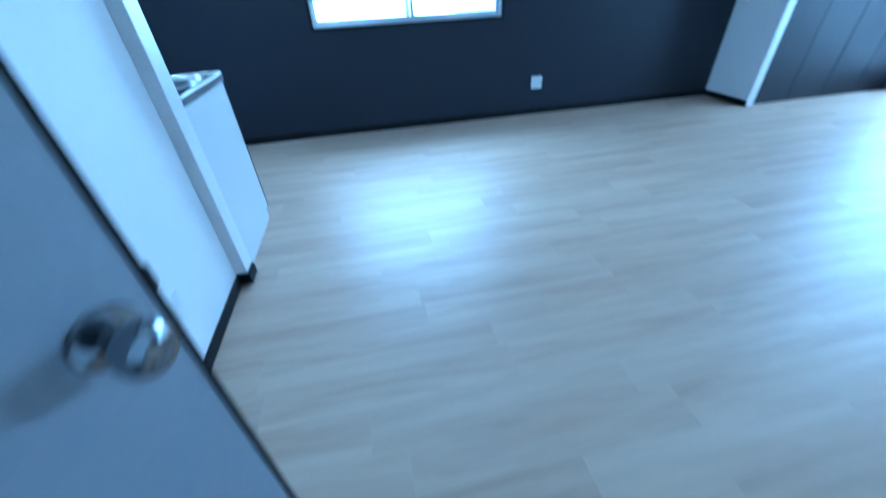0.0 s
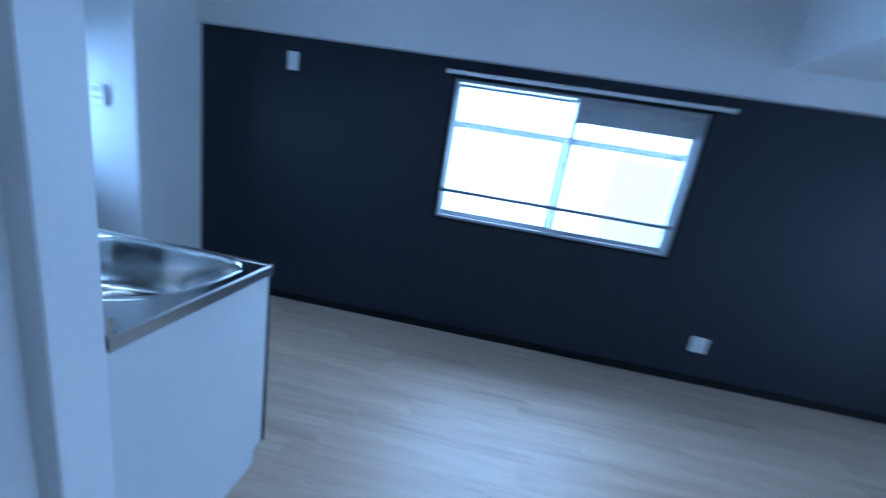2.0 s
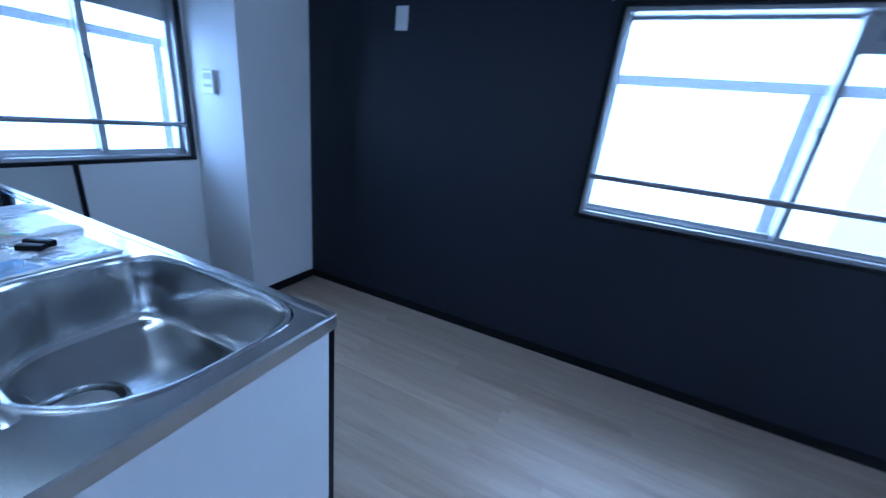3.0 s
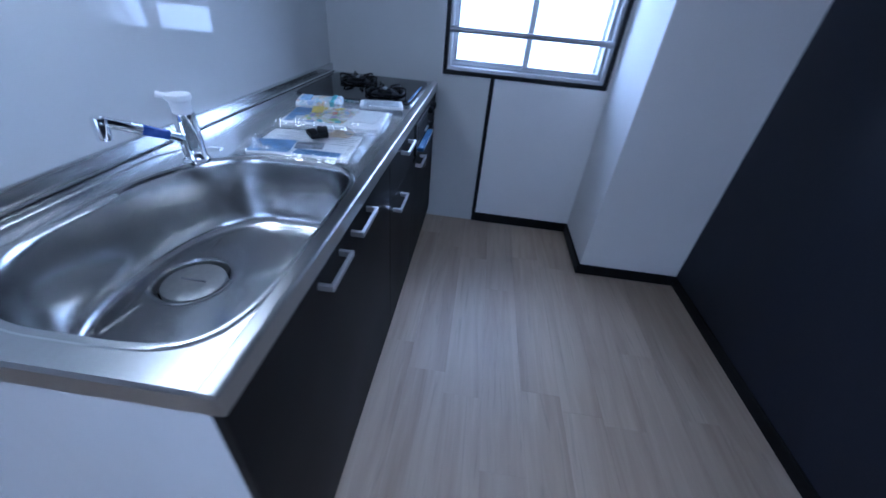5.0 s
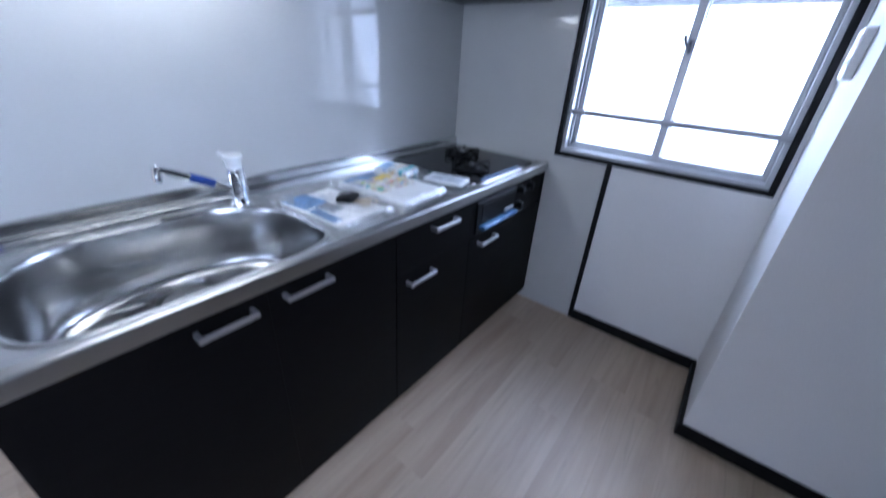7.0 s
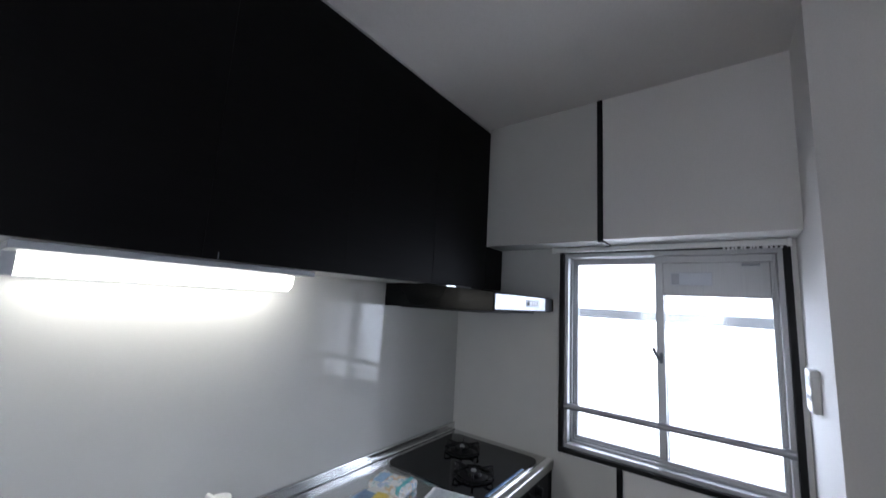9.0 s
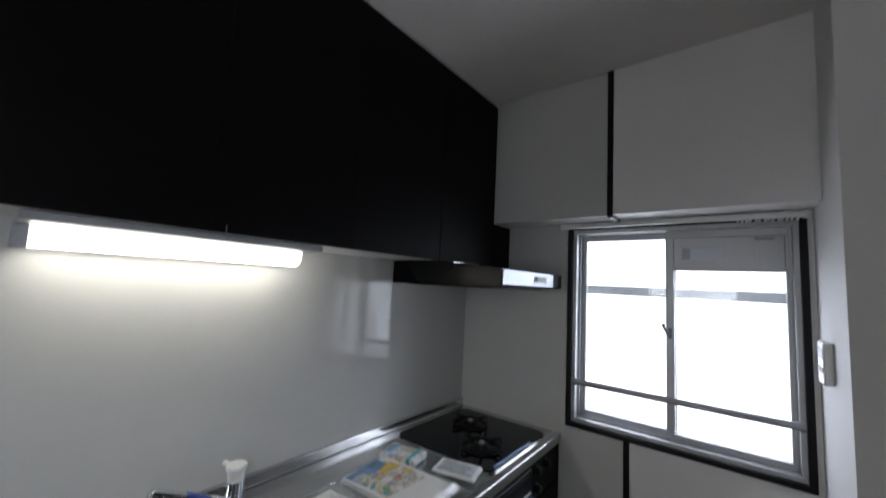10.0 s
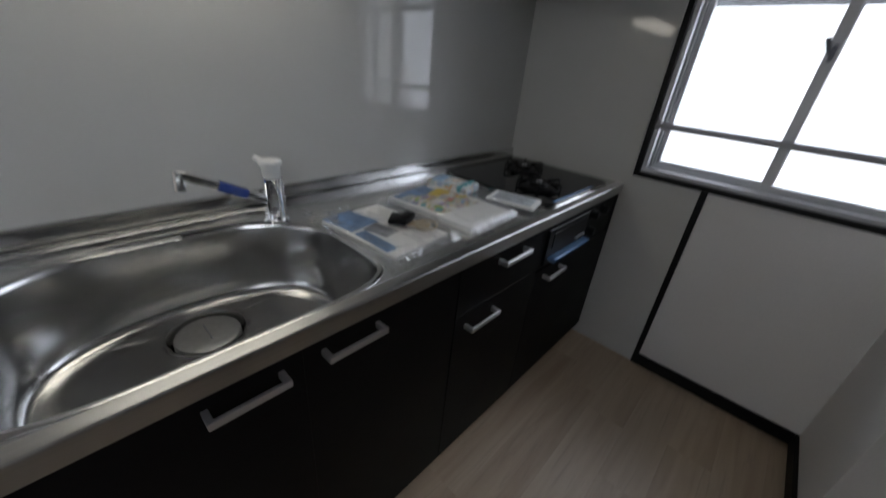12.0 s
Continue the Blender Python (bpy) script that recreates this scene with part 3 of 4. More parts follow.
def bar_handle(x0, x1, z, parent):
    bm = bmesh.new()
    bx(bm, x0, 0.018, z - 0.004, x1, 0.026, z + 0.011, bevel=0.0015)
    bx(bm, x0, -0.007, z - 0.004, x0 + 0.010, 0.020, z + 0.010, bevel=0.001)
    bx(bm, x1 - 0.010, -0.007, z - 0.004, x1, 0.020, z + 0.010, bevel=0.001)
    return part("handle", bm, HANDLE, parent, "brushed metal bar handle")


def front(x0, x1, z0, z1, parent, name="door", handle=None):
    d = part(name, box(x0 + 0.0002, -0.022, z0, x1 - 0.0002, -0.004, z1), BLACKDOOR, parent)
    if handle:
        h = bar_handle(handle[0], handle[1], handle[2], d)
        h.location.y = 0.002
    return d


ZD0, ZD1 = 0.066, 0.806
sink_unit = thing("sink_cabinet", pose(0, 0, 0), "black-fronted sink base cabinet with a white end panel", "cabinet", "kitchen base cabinets")
part("body", boxes((-0.87, YB + 0.006, 0.07, -0.85, -0.023, 0.80), (-0.85, YB + 0.006, 0.09, -0.022, -0.023, 0.108), (-0.85, YB + 0.006, 0.088, -0.030, YB + 0.016, 0.80)), BLACKDOOR, sink_unit)
part("end_panel", prism(bmesh.new(), [(-0.636, 0.0), (-0.070, 0.0), (-0.070, 0.066), (-0.023, 0.066), (-0.023, 0.812), (-0.636, 0.812)], "x", -0.021, -0.003), LAMINATE, sink_unit, "plain white laminate end panel")
front(-0.445, -0.002, ZD0, ZD1, sink_unit, handle=(-0.410, -0.284, 0.772))
front(-0.868, -0.445, ZD0, ZD1, sink_unit, handle=(-0.613, -0.480, 0.773))
part("plinth", box(-0.87, -0.074, 0.001, -0.028, -0.060, 0.080), ALU, sink_unit, "pale grey toe-kick board")

drawer_unit = thing("drawer_cabinet", pose(0, 0, 0), "black-fronted base cabinet with a drawer over a door", "cabinet", "kitchen base cabinets")
part("body", boxes((-1.300, YB + 0.006, 0.07, -0.872, -0.023, 0.806)), BLACKDOOR, drawer_unit)
front(-1.300, -0.872, 0.652, ZD1, drawer_unit, "drawer", (-1.182, -1.041, 0.771))
front(-1.300, -0.872, ZD0, 0.651, drawer_unit, handle=(-1.054, -0.915, 0.603))
part("plinth", box(-1.30, -0.074, 0.001, -0.872, -0.060, 0.080), ALU, drawer_unit, "pale grey toe-kick board")

stove_unit = thing("stove_cabinet", pose(0, 0, 0), "black-fronted base cabinet under the gas hob", "cabinet", "kitchen base cabinets")
part("body", boxes((-1.990, YB + 0.006, 0.07, -1.302, -0.023, 0.630)), BLACKDOOR, stove_unit)
front(-1.960, -1.302, ZD0, 0.632, stove_unit, handle=(-1.499, -1.364, 0.597))
part("filler", box(-1.990, -0.023, ZD0, -1.962, -0.006, ZD1), BLACKDOOR, stove_unit)
part("plinth", box(-1.99, -0.074, 0.001, -1.302, -0.060, 0.080), ALU, stove_unit, "pale grey toe-kick board")

# ---------------------------------------------------------------- worktop with the pressed sink
SX, SY = -0.371, -0.268
SN = 112


def sink_outline(d, z):
    """The sink's D-shaped outline, drawn in by d."""
    hx, hy = 0.318 - d, 0.233 - d
    pts = []
    for i in range(SN):
        a = 2 * math.pi * (i + 0.5) / SN
        c, s = math.cos(a), math.sin(a)
        e = 5.0 if s > 0 else (2.2 if c < 0 else 2.45)
        r = (abs(c) ** e + abs(s) ** e) ** (-1 / e)
        pts.append((SX + hx * r * c, SY + hy * r * s, z))
    return pts


worktop = thing("worktop", pose(0, 0, 0), "long stainless steel worktop with a low upstand", "worktop")
bm = bmesh.new()
yb, yf, xl, xr = YB + 0.016, 0.0, XW + 0.005, 0.0
hob = (-1.918, -0.552, -1.376, -0.042)
outer = [bm.verts.new(q) for q in ((xl, yb, TOP), (xr - 0.003, yb, TOP), (xr - 0.003, yf - 0.004, TOP), (xl, yf - 0.004, TOP))]
inner = [bm.verts.new(q) for q in sink_outline(-0.012, TOP)]
edges = [bm.edges.new((q[i], q[(i + 1) % len(q)])) for q in (outer, inner) for i in range(len(q))]
bmesh.ops.triangle_fill(bm, edges=edges, use_beauty=True, normal=(0, 0, 1))
part("top_sheet", bm, STEEL, worktop, "brushed stainless steel sheet")
lip = [(-0.030, TOP - 0.001), (-0.028, TOP + 0.0022), (-0.024, TOP + 0.0030), (-0.006, TOP + 0.0022), (-0.001, TOP + 0.0012), (0.0015, TOP - 0.0012), (0.0022, TOP - 0.004), (0.0022, TOP - 0.037), (0.0012, TOP - 0.040), (-0.002, TOP - 0.041), (-0.008, TOP - 0.041), (-0.008, TOP - 0.006)]
part("front_edge", prism(bmesh.new(), lip, "x", xl, 0.0), SATIN, worktop, "folded steel front edge")
lip2 = [(0.0 - 0.003, TOP), (0.002, TOP - 0.005), (0.002, TOP - 0.039), (-0.002, TOP - 0.041), (-0.006, TOP - 0.004)]
part("side_edge", prism(bmesh.new(), lip2, "y", yb - 0.014, -0.002), SATIN, worktop, "folded steel end edge", True)
up = [(yb + 0.006, TOP - 0.001), (yb + 0.001, TOP + 0.005), (yb + 0.001, TOP + 0.036), (yb - 0.002, TOP + 0.040), (yb - 0.011, TOP + 0.040), (yb - 0.012, TOP - 0.001)]
part("upstand", prism(bmesh.new(), up, "x", xl, xr - 0.003), STEEL, worktop, "low steel upstand against the wall")
part("upstand_joint", box(xl, yb + 0.005, TOP + 0.0002, xr - 0.004, yb + 0.0085, TOP + 0.0016), DARKTRIM, worktop, "dark sealed joint")


def ridge(pts, r):
    """A low pressed ridge along the sheet."""
    bm = pipe(bmesh.new(), pts, r, 16)
    bmesh.ops.scale(bm, vec=(1, 1, 0.17), space=Matrix.Translation((0, 0, -TOP)), verts=bm.verts)
    return bm


back = [(-0.05, yb + 0.032, TOP - 0.03), (-0.07, yb + 0.032, TOP - 0.004), (-0.20, yb + 0.032, TOP), (-0.40, yb + 0.032, TOP), (-0.58, yb + 0.032, TOP)]
back += [(-0.58 - 0.125 * math.sin(radians(a)), yb + 0.162 - 0.13 * math.cos(radians(a)), TOP) for a in (15, 30, 45, 60, 75, 88)]
part("pressed_ridge", ridge(back, 0.013), STEEL, worktop, "raised steel ridge behind the sink", True)
part("pressed_ridge", ridge([(-0.14, -0.496, TOP - 0.03), (-0.155, -0.495, TOP - 0.005), (-0.20, -0.491, TOP), (-0.30, -0.486, TOP), (-0.40, -0.484, TOP)], 0.012), STEEL, worktop, "raised steel ridge behind the sink", True)

sink = thing("sink", pose(0, 0, 0), "large rounded stainless steel sink basin with a round drain", "sink")
bm = bmesh.new()
rows = [(-0.014, TOP - 0.0005), (-0.012, TOP + 0.0022), (-0.007, TOP + 0.0034), (-0.002, TOP + 0.0026), (0.0012, TOP - 0.0015), (0.0035, TOP - 0.008), (0.005, TOP - 0.02), (0.007, TOP - 0.10), (0.009, TOP - 0.145),
        (0.012, TOP - 0.167), (0.017, TOP - 0.181), (0.023, TOP - 0.191), (0.030, TOP - 0.1965), (0.037, TOP - 0.198)]
rings = [[bm.verts.new(q) for q in sink_outline(d, z)] for d, z in rows]
for a, c in zip(rings, rings[1:]):
    for i in range(SN):
        bm.faces.new((a[i], a[(i + 1) % SN], c[(i + 1) % SN], c[i]))
DRX, DRY, DRR = -0.384, -0.364, 0.088
last = rings[-1]
flat = []
for v in last:
    away = math.atan2(v.co.y - DRY, v.co.x - DRX)
    flat.append((v.co.copy(), Vector((DRX + DRR * math.cos(away), DRY + DRR * math.sin(away), TOP - 0.1985))))
for k in (0.06, 0.14, 0.3, 0.5, 0.7, 0.86, 0.95, 1.0):
    nxt = [bm.verts.new(p.lerp(q, k)) for p, q in flat]
    for i in range(SN):
        bm.faces.new((last[i], last[(i + 1) % SN], nxt[(i + 1) % SN], nxt[i]))
    last = nxt
part("basin", bm, STEEL, sink, smooth=True)
bm = bmesh.new()
dm = Matrix.Translation((DRX, DRY, TOP - 0.198))
ring = [(DRR + 0.002, 0.0005), (DRR - 0.002, 0.003), (DRR - 0.007, 0.002), (DRR - 0.012, -0.010), (DRR - 0.013, -0.030)]
seg = 48
rr_ = [[bm.verts.new(dm @ Vector((r * math.cos(2 * math.pi * i / seg), r * math.sin(2 * math.pi * i / seg), h))) for i in range(seg)] for r, h in ring]
for a, c in zip(rr_, rr_[1:]):
    for i in range(seg):
        bm.faces.new((a[i], a[(i + 1) % seg], c[(i + 1) % seg], c[i]))
part("drain_ring", bm, STEEL, sink, "polished drain ring", True)
bm = bmesh.new()
lathe(bm, [(0.070, -0.030), (0.070, -0.010), (0.068, -0.006), (0.060, -0.004), (0.030, -0.003), (0.002, -0.003)], dm, 48)
lid = part("drain_lid", bm, LIDSTEEL, sink, "grey drain lid", True)
part("drain_grip", box(DRX - 0.002, DRY - 0.030, TOP - 0.202, DRX + 0.002, DRY + 0.030, TOP - 0.196, bevel=0.001), GREYPLASTIC, lid)

for x0, y0, x1, y1 in ((-0.200, -0.426, -0.286, -0.414), (-0.487, -0.398, -0.560, -0.406)):
    bm = pipe(bmesh.new(), [(x0, y0, TOP - 0.1990), (x0 * 0.85 + x1 * 0.15, y0 * 0.85 + y1 * 0.15, TOP - 0.1978), (x0 * 0.15 + x1 * 0.85, y0 * 0.15 + y1 * 0.85, TOP - 0.1978), (x1, y1, TOP - 0.1990)], 0.0022, 10)
    part("drain_crease", bm, STEEL, sink, "pressed crease beside the drain", True)
part("label", box(-0.098, yb + 0.0005, TOP + 0.010, -0.064, yb + 0.0020, TOP + 0.022), BLUEFILM, worktop, "small dark blue sticker")

# faucet
FX, FY = -0.618, -0.454
faucet = thing("faucet", pose(FX, FY, TOP), "chrome mixer tap with a blue film-wrapped spout", "faucet")
bm = bmesh.new()
lathe(bm, [(0.033, 0.0), (0.033, 0.004), (0.0285, 0.007), (0.0265, 0.012), (0.0258, 0.060), (0.0250, 0.120), (0.022, 0.122)], seg=36)
part("body", bm, CHROME, faucet, smooth=True)
bm = bmesh.new()
lathe(bm, [(0.0215, 0.121), (0.0215, 0.132), (0.0225, 0.147), (0.0275, 0.151), (0.0285, 0.158), (0.0265, 0.163), (0.010, 0.165), (0.002, 0.165)], seg=36)
cap = part("cap", bm, PLASTIC, faucet, "white protective cap", True)
bm = bmesh.new()
pipe(bm, [(0.006, -0.009, 0.157), (0.017, -0.026, 0.160), (0.023, -0.036, 0.164)], 0.0075, 12)
part("lever", bm, PLASTIC, cap, "white film-wrapped lever", True)
tip = Vector((0.195, -0.020, 0.150))
root = Vector((0.012, -0.002, 0.060))


def along(k):
    return root + (tip - root) * k


def spout_bar(k0, k1, half_w, half_h):
    """A flat-topped bar with rounded edges along part of the spout."""
    way = (tip - root).normalized()
    side = Vector((0, 0, 1)).cross(way).normalized()
    up_ = way.cross(side)
    m = Matrix((way, side, up_)).transposed().to_4x4()
    m.translation = root
    span = (tip - root).length
    bm = box(k0 * span, -half_w, -half_h, k1 * span, half_w, half_h, bevel=0.005, seg=3)
    bmesh.ops.transform(bm, matrix=m, verts=bm.verts)
    return bm


spout = part("spout", spout_bar(0.0, 1.03, 0.0135, 0.0105), CHROME, faucet, smooth=True)
part("film_wrap", spout_bar(0.27, 0.62, 0.0144, 0.0114), BLUEFILM, spout, "blue protective film", True)
bm = bmesh.new()
rod(bm, along(0.985) + Vector((0, 0, 0.006)), along(0.985) + Vector((0.006, 0, -0.036)), 0.0145, 0.0125)
part("nozzle", bm, CHROME, spout, smooth=True)

# ---------------------------------------------------------------- gas hob
hobt = thing("gas_hob", pose(0, 0, 0), "black glass gas hob with two cast iron grates", "gas hob")
x0, y0, x1, y1 = hob


def round_rect(x0, y0, x1, y1, r, k=6):
    pts = []
    for cx, cy, a0 in ((x1 - r, y1 - r, 0), (x0 + r, y1 - r, 90), (x0 + r, y0 + r, 180), (x1 - r, y0 + r, 270)):
        for i in range(k + 1):
            a = radians(a0 + 90 * i / k)
            pts.append((cx + r * math.cos(a), cy + r * math.sin(a)))
    return pts


part("glass_top", prism(bmesh.new(), round_rect(x0, y0, x1, y1, 0.05), "z", TOP + 0.0005, TOP + 0.010), BLACKGLASS, hobt)
part("rim", prism(bmesh.new(), round_rect(x0 - 0.005, y0 - 0.005, x1 + 0.005, y1 + 0.005, 0.055), "z", TOP, TOP + 0.006), STEEL, hobt, "thin steel rim")
part("front_strip", box(x0 + 0.16, y1 - 0.020, TOP + 0.009, x1 - 0.05, y1 - 0.007, TOP + 0.0125, bevel=0.002), SKYFILM, hobt, "pale blue film strip")


def burner(cx, cy, r):
    bm = bmesh.new()
    lathe(bm, [(r * 0.72, 0.009), (r * 0.72, 0.013), (r * 0.45, 0.016), (r * 0.42, 0.026), (r * 0.36, 0.030), (r * 0.30, 0.030), (0.003, 0.028)], Matrix.Translation((cx, cy, TOP)), 32)
    bn = part("burner", bm, IRON, hobt, "black burner cap", True)
    bm = bmesh.new()
    lathe(bm, [(0.012, 0.028), (0.012, 0.034), (0.008, 0.037), (0.001, 0.037)], Matrix.Translation((cx, cy, TOP)), 16)
    part("thermostat", bm, HANDLE, bn, "silver heat sensor", True)
    bm = bmesh.new()
    ring = [(cx + r * math.cos(a), cy + r * math.sin(a), TOP + 0.016) for a in [2 * math.pi * i / 36 for i in range(37)]]
    pipe(bm, ring, 0.005, 8)
    for k in range(6):
        a = 2 * math.pi * k / 6 + 0.5
        c, s = math.cos(a), math.sin(a)
        pipe(bm, [(cx + r * 1.12 * c, cy + r * 1.12 * s, TOP + 0.010), (cx + r * 1.14 * c, cy + r * 1.14 * s, TOP + 0.036), (cx + r * 1.0 * c, cy + r * 1.0 * s, TOP + 0.040), (cx + r * 0.45 * c, cy + r * 0.45 * s, TOP + 0.036)], 0.0052, 8)
    part("grate", bm, IRON, hobt, "black enamelled grate", True)


burner(-1.733, -0.372, 0.083)
burner(-1.545, -0.186, 0.084)

grill = thing("fish_grill", pose(0, 0.004, 0), "black grill drawer and knobs below the gas hob", "grill")
part("fascia", box(-1.960, -0.30, 0.640, -1.304, -0.012, 0.808, bevel=0.0008), BLACKDOOR, grill)
gd = part("grill_door", box(-1.660, -0.014, 0.652, -1.335, -0.002, 0.792, bevel=0.002), IRON, grill)
part("grill_window", box(-1.625, -0.002, 0.715, -1.370, 0.0005, 0.775, bevel=0.0005), IRON, gd)
part("grill_handle", boxes((-1.645, -0.002, 0.672, -1.350, 0.030, 0.690), bevel=0.004), SKYFILM, gd, "handle wrapped in pale blue film")
part("grill_trim", box(-1.640, -0.002, 0.700, -1.560, 0.006, 0.708, bevel=0.001), HANDLE, gd)
for kx, kz in ((-1.715, 0.765), (-1.715, 0.690), (-1.815, 0.765)):
    bm = bmesh.new()
    lathe(bm, [(0.024, 0.0), (0.024, 0.004), (0.019, 0.006), (0.017, 0.026), (0.014, 0.029), (0.001, 0.029)], Matrix.Translation((kx, -0.012, kz)) @ Euler((radians(-90), 0, 0)).to_matrix().to_4x4(), 24)
    part("knob", bm, IRON, grill, "black control knob", True)

# ---------------------------------------------------------------- wall units, lamp and hood
YC, ZC = -0.320, 1.676
for k, (xa, xb) in enumerate(((-0.030, -0.435), (-0.435, -0.870), (-0.870, -1.345))):
    wc = thing("wall_cabinet", pose(0, 0, 0), "black wall cabinet reaching up to the ceiling", "cabinet", "kitchen wall cabinets")
    part("body", boxes((xb + 0.0005, YB + 0.006, ZC, xa - 0.0005, YC - 0.02, H - 0.03)), BLACKDOOR, wc)
    part("door", box(xb + 0.0003, YC - 0.02, ZC - 0.004, xa - 0.0003, YC, H - 0.024, bevel=0.0004), BLACKDOOR, wc)
    part("filler", box(xb + 0.0005, YC - 0.03, H - 0.023, xa - 0.0005, YC - 0.012, H - 0.001), LAMINATE, wc, "white scribe strip under the ceiling")
    part("bottom_panel", box(xb + 0.001, YB + 0.006, ZC - 0.003, xa - 0.001, YC - 0.0205, ZC + 0.002), LAMINATE, wc, "white melamine underside")
hc = thing("hood_cabinet", pose(0, 0, 0), "black boxed cover above the range hood", "cabinet", "kitchen wall cabinets")
part("body", boxes((XW + 0.006, YB + 0.006, ZC, -1.812, YC - 0.001, 1.908), (-1.805, YB + 0.006, ZC, -1.346, YC - 0.02, H - 0.03)), BLACKDOOR, hc)
part("door", box(-1.805, YC - 0.02, ZC - 0.004, -1.346, YC, H - 0.024, bevel=0.0004), BLACKDOOR, hc)
part("filler", box(-1.805, YC - 0.03, H - 0.023, -1.346, YC - 0.012, H - 0.001), LAMINATE, hc, "white scribe strip under the ceiling")

hood = thing("range_hood", pose(0, 0, 0), "slim black range hood with a silver control front", "range hood")
prof = [(YB + 0.006, 1.563), (-0.026, 1.571), (-0.012, 1.578), (-0.012, 1.638), (-0.026, 1.645), (YC, 1.671), (YB + 0.006, 1.671)]
bm = prism(bmesh.new(), prof, "x", -1.985, -1.352)
part("body", bm, HOODBLACK, hood, "glossy black sheet-metal hood body")
pn = part("front_panel", box(-1.872, -0.012, 1.577, -1.358, -0.006, 1.641, bevel=0.002), HOODFRONT, hood, "silver front panel")
part("control_plate", box(-1.790, -0.006, 1.592, -1.645, -0.0045, 1.626, bevel=0.0005), GREYPLASTIC, pn, "grey switch plate")
for k in range(5):
    part("switch", box(-1.780 + k * 0.027, -0.0048, 1.600, -1.763 + k * 0.027, -0.002, 1.618, bevel=0.001), PLASTIC if k < 4 else DARKTRIM, pn)
part("end_cap", box(-1.985, -0.012, 1.575, -1.874, -0.007, 1.641, bevel=0.002), IRON, hood)
part("grease_filter", boxes((-1.95, -0.54, 1.5600, -1.39, -0.10, 1.5650), bevel=0.001), IRON, hood, "black filter plate")
part("pull", boxes((-1.635, -0.316, 1.660, -1.420, -0.296, 1.674), bevel=0.003), CHROME, hood, "small bright pull")

lamp = thing("cabinet_lamp", pose(0, 0, 0), "lit white tube lamp under the wall cabinets", "lamp")
part("housing", boxes((-0.785, YB + 0.006, 1.653, -0.124, -0.362, 1.670), (-0.785, YB + 0.006, 1.604, -0.124, YB + 0.028, 1.653), (-0.147, YB + 0.006, 1.602, -0.124, -0.484, 1.653), bevel=0.002), GREYPLASTIC, lamp, "grey lamp housing")
arc = [(YB + 0.030, 1.651), (YB + 0.030, 1.612)] + [(-0.525 + 0.040 * math.cos(radians(a)), 1.640 - 0.038 * math.sin(radians(a))) for a in (110, 80, 50, 25, 0)] + [(-0.485, 1.651)]
bm = prism(bmesh.new(), arc, "x", -0.783, -0.1475)
part("diffuser", bm, LIT, lamp, "glowing white diffuser", True)
part("switch_cord", boxes((-0.4710, YC + 0.002, 1.655, -0.4690, YC + 0.004, 1.690)), GREYPLASTIC, lamp)

# ---------------------------------------------------------------- plates on the walls


def wall_plate(name, m, w, h, label, category, holes):
    t = thing(name, m, label, category)
    part("plate", box(-w / 2, 0, -h / 2, w / 2, 0.007, h / 2, bevel=0.002), PLASTIC, t)
    for (cx, cz, hw, hh, mt) in holes:
        part("insert", box(cx - hw, 0.006, cz - hh, cx + hw, 0.0095, cz + hh, bevel=0.001), mt, t)
    return t


wall_plate("wall_outlet", pose(2.469, YN, 0.314, 0, 0, 180), 0.114, 0.120, "white double power outlet low on the dark wall", "outlet",
           [(0, 0.022, 0.018, 0.016, PLASTIC), (0, -0.022, 0.018, 0.016, PLASTIC), (0.006, 0.022, 0.001, 0.007, DARKTRIM), (-0.006, 0.022, 0.001, 0.007, DARKTRIM), (0.006, -0.022, 0.001, 0.007, DARKTRIM), (-0.006, -0.022, 0.001, 0.007, DARKTRIM)])
wall_plate("wall_outlet", pose(-0.815, YN, 1.842, 0, 0, 180), 0.082, 0.125, "white air-conditioner outlet plate high on the dark wall", "outlet", [(0, 0, 0.016, 0.030, PLASTIC)])
wall_plate("light_switch", pose(XP, -0.800, 1.264, 0, 0, -90), 0.070, 0.120, "white light switch plate beside the painted post", "light switch", [(0, -0.005, 0.020, 0.045, PLASTIC), (0.004, 0.002, 0.008, 0.012, GREYPLASTIC)])
wall_plate("wall_outlet", pose(XP, -1.217, 0.288, 0, 0, -90), 0.070, 0.115, "white outlet low on the partition wall", "outlet", [(0, 0.02, 0.016, 0.015, PLASTIC), (0, -0.02, 0.016, 0.015, PLASTIC)])

remote = thing("control_panel", pose(-1.790, 0.938, 1.380, 0, 0, 180), "white hot-water control panel on the column", "control panel")
part("case", box(-0.048, 0, -0.066, 0.048, 0.024, 0.066, bevel=0.004), PLASTIC, remote)
part("display", box(-0.036, 0.0235, 0.014, 0.036, 0.025, 0.048, bevel=0.0005), GREYPLASTIC, remote, "grey display")
for k in range(3):
    part("button", box(-0.034 + k * 0.025, 0.0235, -0.030, -0.016 + k * 0.025, 0.026, -0.012, bevel=0.001), GREYPLASTIC, remote)

# ---------------------------------------------------------------- things left on the worktop


